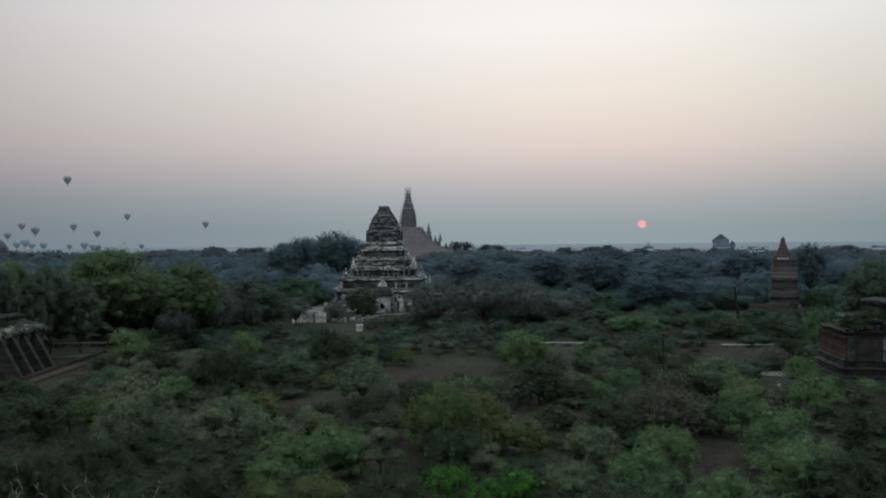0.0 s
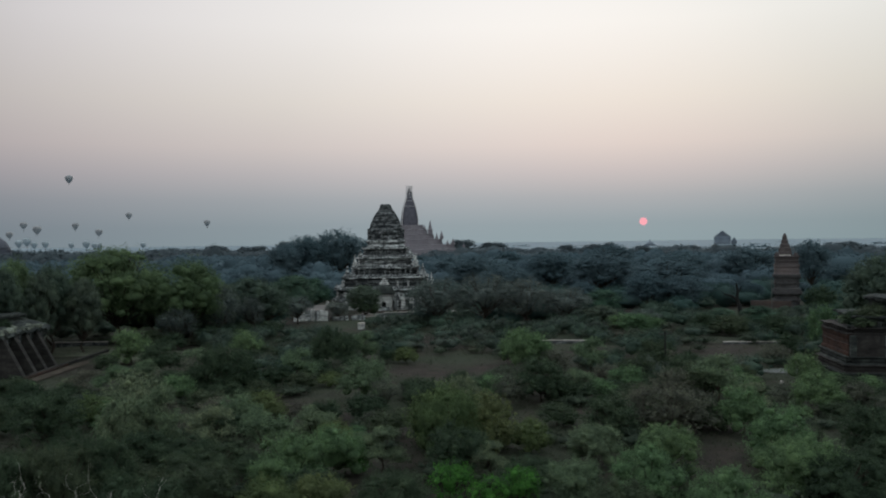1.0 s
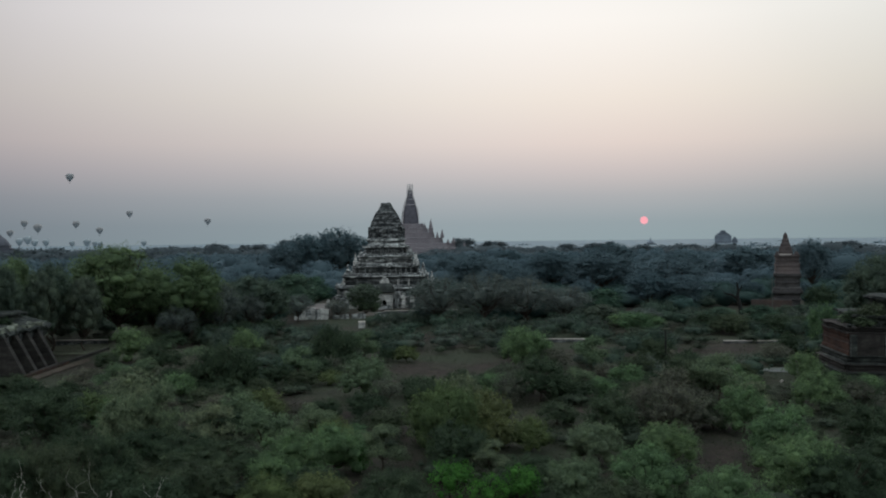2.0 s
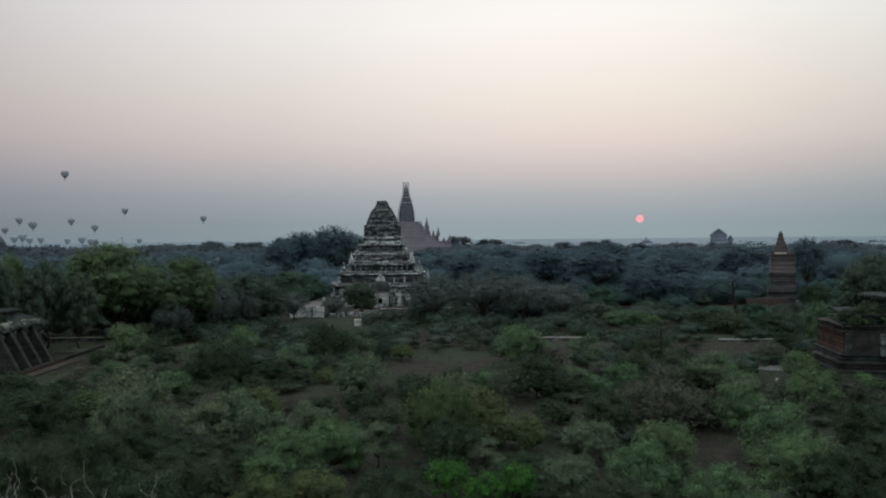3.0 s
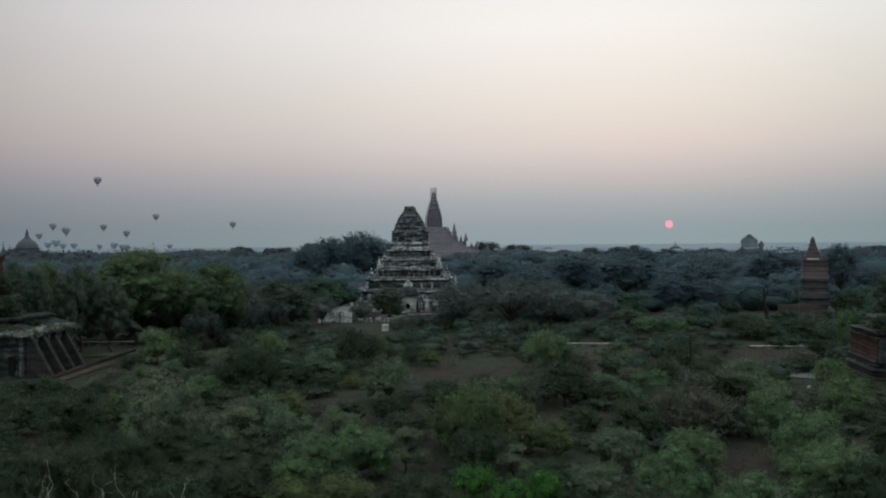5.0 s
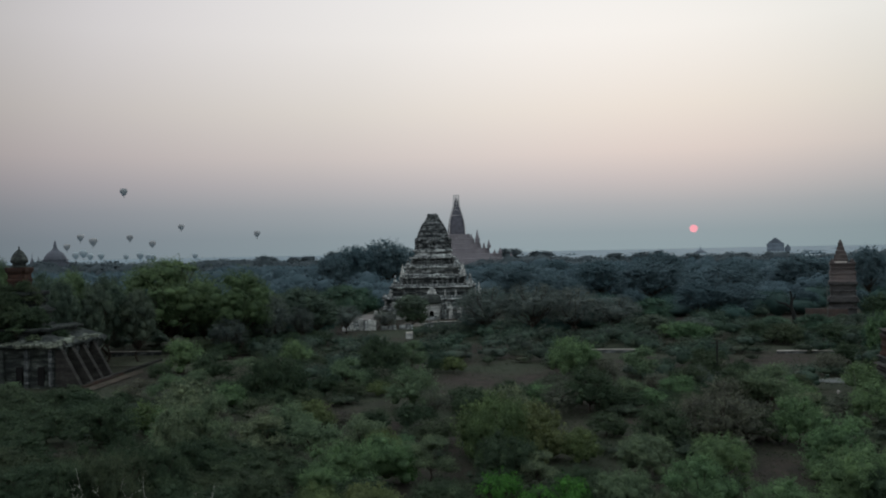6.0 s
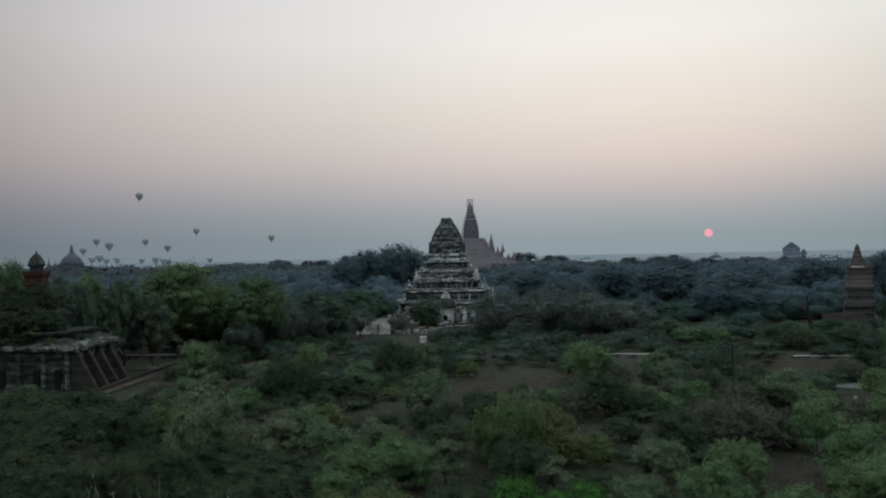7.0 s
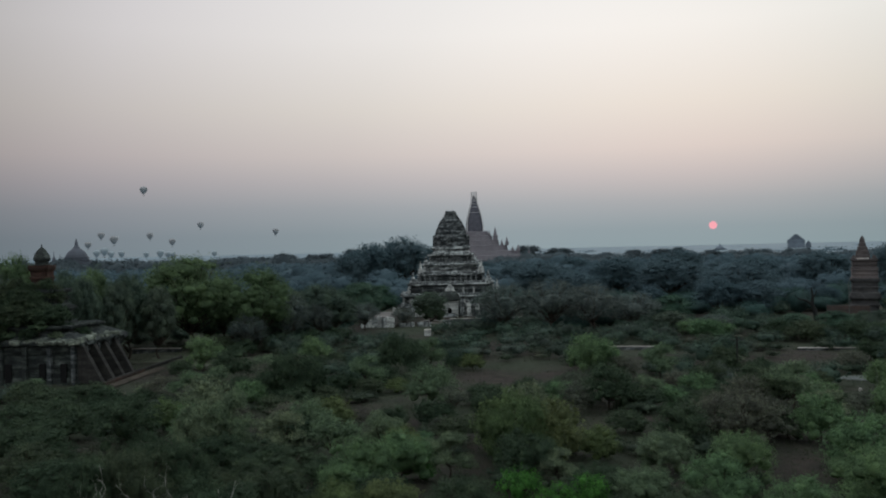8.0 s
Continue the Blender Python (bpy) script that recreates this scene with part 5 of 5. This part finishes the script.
def far_pyramid(x, y, w, h, label):
    t = thing("pyramid_temple", pose(x, y, 0, 0, 0, -18), label, "temple", "far temples")
    for i, (a, z0, z1) in enumerate(((1.0, -0.01, 0.66), (0.86, 0.65, 0.73), (0.70, 0.72, 0.80), (0.52, 0.79, 0.87), (0.34, 0.86, 0.94), (0.2, 0.93, 1.0))):
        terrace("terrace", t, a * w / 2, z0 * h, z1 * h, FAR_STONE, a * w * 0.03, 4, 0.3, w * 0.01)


far_pyramid(683.5, 2091, 38, 37.5, "hazy grey pyramid-shaped temple on the horizon")
far_pyramid(709, 2083, 13, 22, "small hazy grey temple on the horizon")


def far_spire(x, y, w, h, label, mat=FAR_STONE):
    t = thing("far_pagoda", pose(x, y, 0, 0, 0, 20), label, "temple", "far temples")
    for a, z0, z1 in ((1.0, -0.01, 0.25), (0.85, 0.24, 0.34), (0.72, 0.33, 0.42)):
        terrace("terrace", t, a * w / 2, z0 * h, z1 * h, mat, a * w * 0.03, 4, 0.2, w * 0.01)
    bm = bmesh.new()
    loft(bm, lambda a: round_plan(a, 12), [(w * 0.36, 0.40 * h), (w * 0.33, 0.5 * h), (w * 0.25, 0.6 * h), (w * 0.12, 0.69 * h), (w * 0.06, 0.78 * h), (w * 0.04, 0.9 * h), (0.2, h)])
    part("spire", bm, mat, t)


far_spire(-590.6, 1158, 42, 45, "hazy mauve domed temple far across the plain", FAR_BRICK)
far_spire(-616, 1144.6, 9, 28, "slim hazy mauve pagoda far across the plain", FAR_BRICK)
far_spire(-609, 1148, 8, 24, "slim hazy mauve pagoda far across the plain", FAR_BRICK)
far_spire(472, 1943, 26, 21, "tiny hazy pagoda on the horizon")
far_spire(-66.2, 424.7, 15, 20.6, "small dark pagoda tip above the trees")

# ---- balloons, sun disc ----


def balloon(hazed):
    t = thing("hot_air_balloon", Matrix.Identity(4), "grey hot-air balloon drifting in the haze", "balloon", "hot-air balloons")
    prof = [(0.7, -8.6), (1.6, -8.2), (3.6, -6.0), (5.8, -3.2), (7.6, 0.0), (8.4, 2.6), (8.2, 4.8), (7.0, 6.8), (4.6, 8.3), (2.0, 8.9), (0.3, 9.0)]
    n = 24
    bm = bmesh.new()
    loft(bm, lambda a: [(x * (1 + 0.03 * (i % 2)), y * (1 + 0.03 * (i % 2))) for i, (x, y) in enumerate(round_plan(a, n))], prof)
    for f in bm.faces:
        f.smooth = True
    part("envelope", bm, BALLOON_FAR if hazed else BALLOON_CLOTH, t)
    bm = bmesh.new()
    block(bm, -1.0, 1.0, -0.7, 0.7, -12.2, -10.9, 0.15)
    part("basket", bm, WICKER, t)
    raw_part("cables", *join_arrays([tube([(sx * 0.9, sy * 0.6, -11), (sx * 0.7, sy * 0.6, -8.4)], [0.05, 0.05], 4) for sx in (-1, 1) for sy in (-1, 1)]), WICKER, t)
    return t


NEAR_BALLOONS = ((-807.5, 1895.1, 166.2), (-822.5, 2298.7, 99.7), (-609.2, 2274.1, 76.7), (-1017.3, 2123.1, 72.3), (-815.6, 1758.9, 53.5),
                 (-910.9, 2170.9, 70.1), (-830.7, 2115.9, 52.9), (-1084.2, 2187.5, 50.3))
FAR_BALLOONS = ((-959.1, 1977.0, 26.8), (-832.9, 1750.8, 29.1), (-997.2, 2132.6, 24.4), (-974.0, 2143.3, 25.0), (-1073.1, 2528.4, 22.6),
                (-777.0, 1907.8, 23.3), (-937.7, 2355.6, 21.0), (-1002.7, 2557.1, 20.9), (-888.4, 2599.0, 21.7))
for rows, hazed in ((NEAR_BALLOONS, False), (FAR_BALLOONS, True)):
    first = balloon(hazed)
    for i, (x, y, z) in enumerate(rows):
        m = pose(x, y, z, 0, 0, 23 * i)
        if i == 0:
            first.matrix_basis = m
        else:
            copy_thing(first, m)


def sun_disc():
    m = bpy.data.materials.new("red_sun")
    m.use_nodes = True
    nt = m.node_tree
    nt.nodes.clear()
    e = nt.nodes.new("ShaderNodeEmission")
    e.inputs["Color"].default_value, e.inputs["Strength"].default_value = (1.0, 0.42, 0.48, 1), 1.0
    nt.links.new(e.outputs[0], nt.nodes.new("ShaderNodeOutputMaterial").inputs[0])
    bm = bmesh.new()
    bmesh.ops.create_uvsphere(bm, u_segments=32, v_segments=20, radius=19.5)
    ob = part("sun", bm, m)
    ob.location = (1032.7, 4379.8, 114.1)
    tagged(ob, "dull red sun low in the dawn haze", "sun", kind="structure")


sun_disc()

# ---- small things ----


def utility_pole(x, y, h, arms, label, mat=STEEL, r=0.14):
    t = thing("utility_pole", pose(x, y, 0, 0, 0, 12), label, "pole")
    raw_part("shaft", *tube([(0, 0, -0.3), (0, 0, h * 0.5), (0, 0, h)], [r * 1.15, r, r * 0.8], 8), mat, t)
    for z in arms:
        bm = bmesh.new()
        block(bm, -0.9, 0.9, -0.06, 0.06, z - 0.06, z + 0.06, 0.02)
        part("crossarm", bm, STEEL, t)
        for sx in (-0.8, 0.0, 0.8):
            raw_part("insulator", *tube([(sx, 0, z + 0.06), (sx, 0, z + 0.18), (sx, 0, z + 0.3)], [0.05, 0.07, 0.03], 6), GRAVEL, t)


utility_pole(31.0, 119.5, 5.4, (5.0,), "grey utility pole with a crossarm in the scrub")
utility_pole(83.6, 218.0, 8.2, (), "slim pale post beside the brick temple", GRAVEL, 0.09)


def dead_trunk():
    t = thing("dead_tree", pose(69.8, 204.4, 0), "bare dark forked tree trunk", "tree")
    raw_part("trunk", *tube([(1.3, 0, -0.3), (0.9, 0, 2.2), (0.3, 0, 4.0), (0.5, 0, 5.6), (0.2, 0, 7.6)], [0.62, 0.5, 0.42, 0.3, 0.16], 7), DEAD_BARK, t)
    raw_part("branch", *tube([(0.4, 0, 3.6), (-0.9, 0, 4.6), (-2.6, 0, 5.0), (-3.4, 0, 5.8)], [0.36, 0.28, 0.18, 0.08], 6), DEAD_BARK, t)
    raw_part("branch", *tube([(0.5, 0, 5.2), (1.2, 0, 6.2), (1.4, 0, 7.0)], [0.2, 0.14, 0.06], 6), DEAD_BARK, t)


dead_trunk()


def small_shrine(x, y, w, h, label):
    t = thing("shrine", pose(x, y, 0, 0, 0, 8), label, "shrine")
    bm = bmesh.new()
    block(bm, -w / 2, w / 2, -w / 2, w / 2, -0.1, h * 0.8, 0.06, 0.05)
    part("body", bm, WHITEWASH, t)
    bm = bmesh.new()
    block(bm, -w / 2 - 0.03, w / 2 + 0.03, -w / 2 - 0.03, w / 2 + 0.03, h * 0.8 + 0.004, h, 0.06, 0.05)
    part("roof", bm, COPING, t)


small_shrine(-16.7, 182.6, 1.4, 1.35, "small whitewashed cube shrine in the scrub")
small_shrine(-5.8, 161.0, 1.5, 0.35, "low pale stone slab half hidden by bushes")


def pale_stone(x, y, w, h, label):
    bm = bmesh.new()
    loft(bm, lambda a: round_plan(a, 9), [(w * 0.45, -0.05), (w * 0.5, h * 0.3), (w * 0.42, h * 0.7), (w * 0.2, h)], 0.06, 2.0)
    ob = part("stone", bm, COPING)
    ob.location = (x, y, 0)
    tagged(ob, label, "stone")


p_stone = ((42.2, 107.2, 0.5, 0.4, "rounded white stone beside the path"), (-18.5, 155.6, 0.5, 1.5, "narrow white marker stone among bushes"), (-17.4, 150.4, 0.7, 1.0, "short white marker stone among bushes"))
for x, y, w, h, label in p_stone:
    pale_stone(x, y, w, h, label)

# growth on the ruins
rng = np.random.default_rng(77)
for kind_name, x, y, z, w, h in (("dark", -81.5, 118.3, 4.3, 3.4, 2.6), ("dark", -78.4, 118.3, 4.5, 3.0, 2.3), ("dark", -75.4, 118.3, 4.4, 3.2, 2.4), ("dark", -73.0, 118.4, 4.8, 2.6, 1.9), ("dark", -81, 118.7, 6.0, 3.6, 1.8), ("dark", -78, 118.6, 6.0, 3.4, 1.6), ("dark", -75.2, 118.7, 6.0, 3.2, 1.5), ("dark", -72.8, 118.6, 6.0, 2.8, 1.3), ("dark", -82, 119.8, 6.3, 4.0, 3.0), ("dark", -78.5, 119.6, 6.3, 3.6, 2.6), ("dark", -75, 119.7, 6.3, 3.4, 2.2), ("grey", -71.5, 119.6, 6.3, 2.6, 1.3), ("dark", -68.5, 119.7, 6.3, 3.0, 1.8),
                                 ("grey", -64.6, 120.4, 6.3, 2.4, 1.2), ("dark", -62.6, 123.6, 6.3, 2.6, 1.5), ("dark", -78, 121.4, 8.05, 5.0, 4.4), ("dark", -74.5, 121.0, 8.05, 4.6, 3.8), ("dark", -71, 120.9, 8.05, 4.0, 2.8), ("dark", -67.8, 121.2, 8.05, 4.6, 3.8)):
    shrub(kind_name, int(rng.integers(3)), x, y, w, h, rng.uniform(0, 360), z)
for kind_name, x, y, z, w, h in (("grey", -67.2, 120.0, 6.9, 3.2, 1.6), ("dark", -73.5, 119.9, 6.9, 3.6, 2.2), ("dark", -64.6, 122.4, 6.9, 2.8, 1.8), ("dark", -65.4, 122.6, 8.05, 3.6, 3.0), ("dark", -75, 123.0, 10.7, 4.0, 3.6), ("dark", -72, 122.8, 10.7, 3.6, 3.0), ("dark", -69.4, 122.8, 10.7, 3.6, 2.8), ("dark", -67.4, 124.5, 10.7, 3.6, 3.4),
                                 ("dark", -72.4, 123.6, 13.2, 2.6, 2.0), ("dark", -68.0, 123.8, 13.2, 2.4, 1.9), ("dark", -70.2, 123.4, 13.2, 2.6, 1.3), ("dark", -80.5, 119.5, 6.9, 6.0, 4.2), ("dark", -76.6, 119.6, 6.9, 5.2, 3.4), ("dark", -71.2, 120.2, 8.05, 5.2, 3.6), ("dark", -73.4, 120.8, 8.05, 5.0, 4.2), ("dark", -66.4, 120.9, 8.05, 4.0, 3.0), ("dark", -70.4, 122.2, 10.7, 4.2, 3.0)):
    shrub(kind_name, int(rng.integers(3)), x, y, w, h, rng.uniform(0, 360), z)
for kind_name, x, y, z, w, h in (("dark", 52.6, 105.2, 7.15, 4.0, 2.6), ("dark", 56.5, 103.8, 7.15, 4.6, 3.4), ("dark", 54.5, 108.0, 7.15, 4.0, 2.6), ("dark", 60, 105, 7.15, 4.2, 2.8), ("grey", 51.2, 108.6, 7.15, 2.4, 1.4), ("dark", 58, 109, 7.15, 4.6, 3.2), ("dark", 50.6, 103.6, 7.15, 3.0, 1.2), ("dark", 50.9, 106.4, 7.15, 2.6, 1.8), ("dark", 56.0, 106.6, 8.55, 3.6, 1.8), ("dark", 60.5, 106.2, 8.55, 3.6, 2.2), ("grey", 54.4, 103.0, 7.15, 3.0, 1.4)):
    shrub(kind_name, int(rng.integers(3)), x, y, w, h, rng.uniform(0, 360), z)
for kind_name, x, y, w, h in (("green", 44.6, 106.0, 4.6, 3.8), ("green", 47.4, 103.6, 3.2, 1.8), ("green", 59.8, 135.5, 4.6, 7.4), ("dark", 54.6, 135.0, 4.6, 3.0), ("green", -51.5, 108.5, 3.0, 1.1), ("dry", -49.0, 105.5, 3.4, 1.3), ("dark", -53.5, 112.0, 2.8, 1.0), ("dark", -51.5, 153.0, 5.2, 3.0), ("dark", -46.6, 150.5, 5.0, 2.7), ("dark", -42.5, 158.0, 5.0, 3.0), ("dark", -37.5, 164.0, 5.0, 3.0), ("dark", -33.5, 171.0, 5.0, 3.0), ("grey", -46.5, 109.0, 3.2, 1.6), ("dark", -19.0, 216.5, 7.4, 4.6), ("dry", -26.0, 217.0, 5.5, 3.6), ("green", 48.5, 97.5, 4.5, 2.4), ("dark", 94, 213, 9, 6.0)):
    shrub(kind_name, int(rng.integers(3)), x, y, w, h, rng.uniform(0, 360))
# unused patterns are not part of the place
for protos in (SHRUBS, SMALL_SHRUBS):
    for proto in [p for row in protos.values() for p in row if not p[3]]:
        for o in (*proto[0].children, proto[0]):
            bpy.data.objects.remove(o)
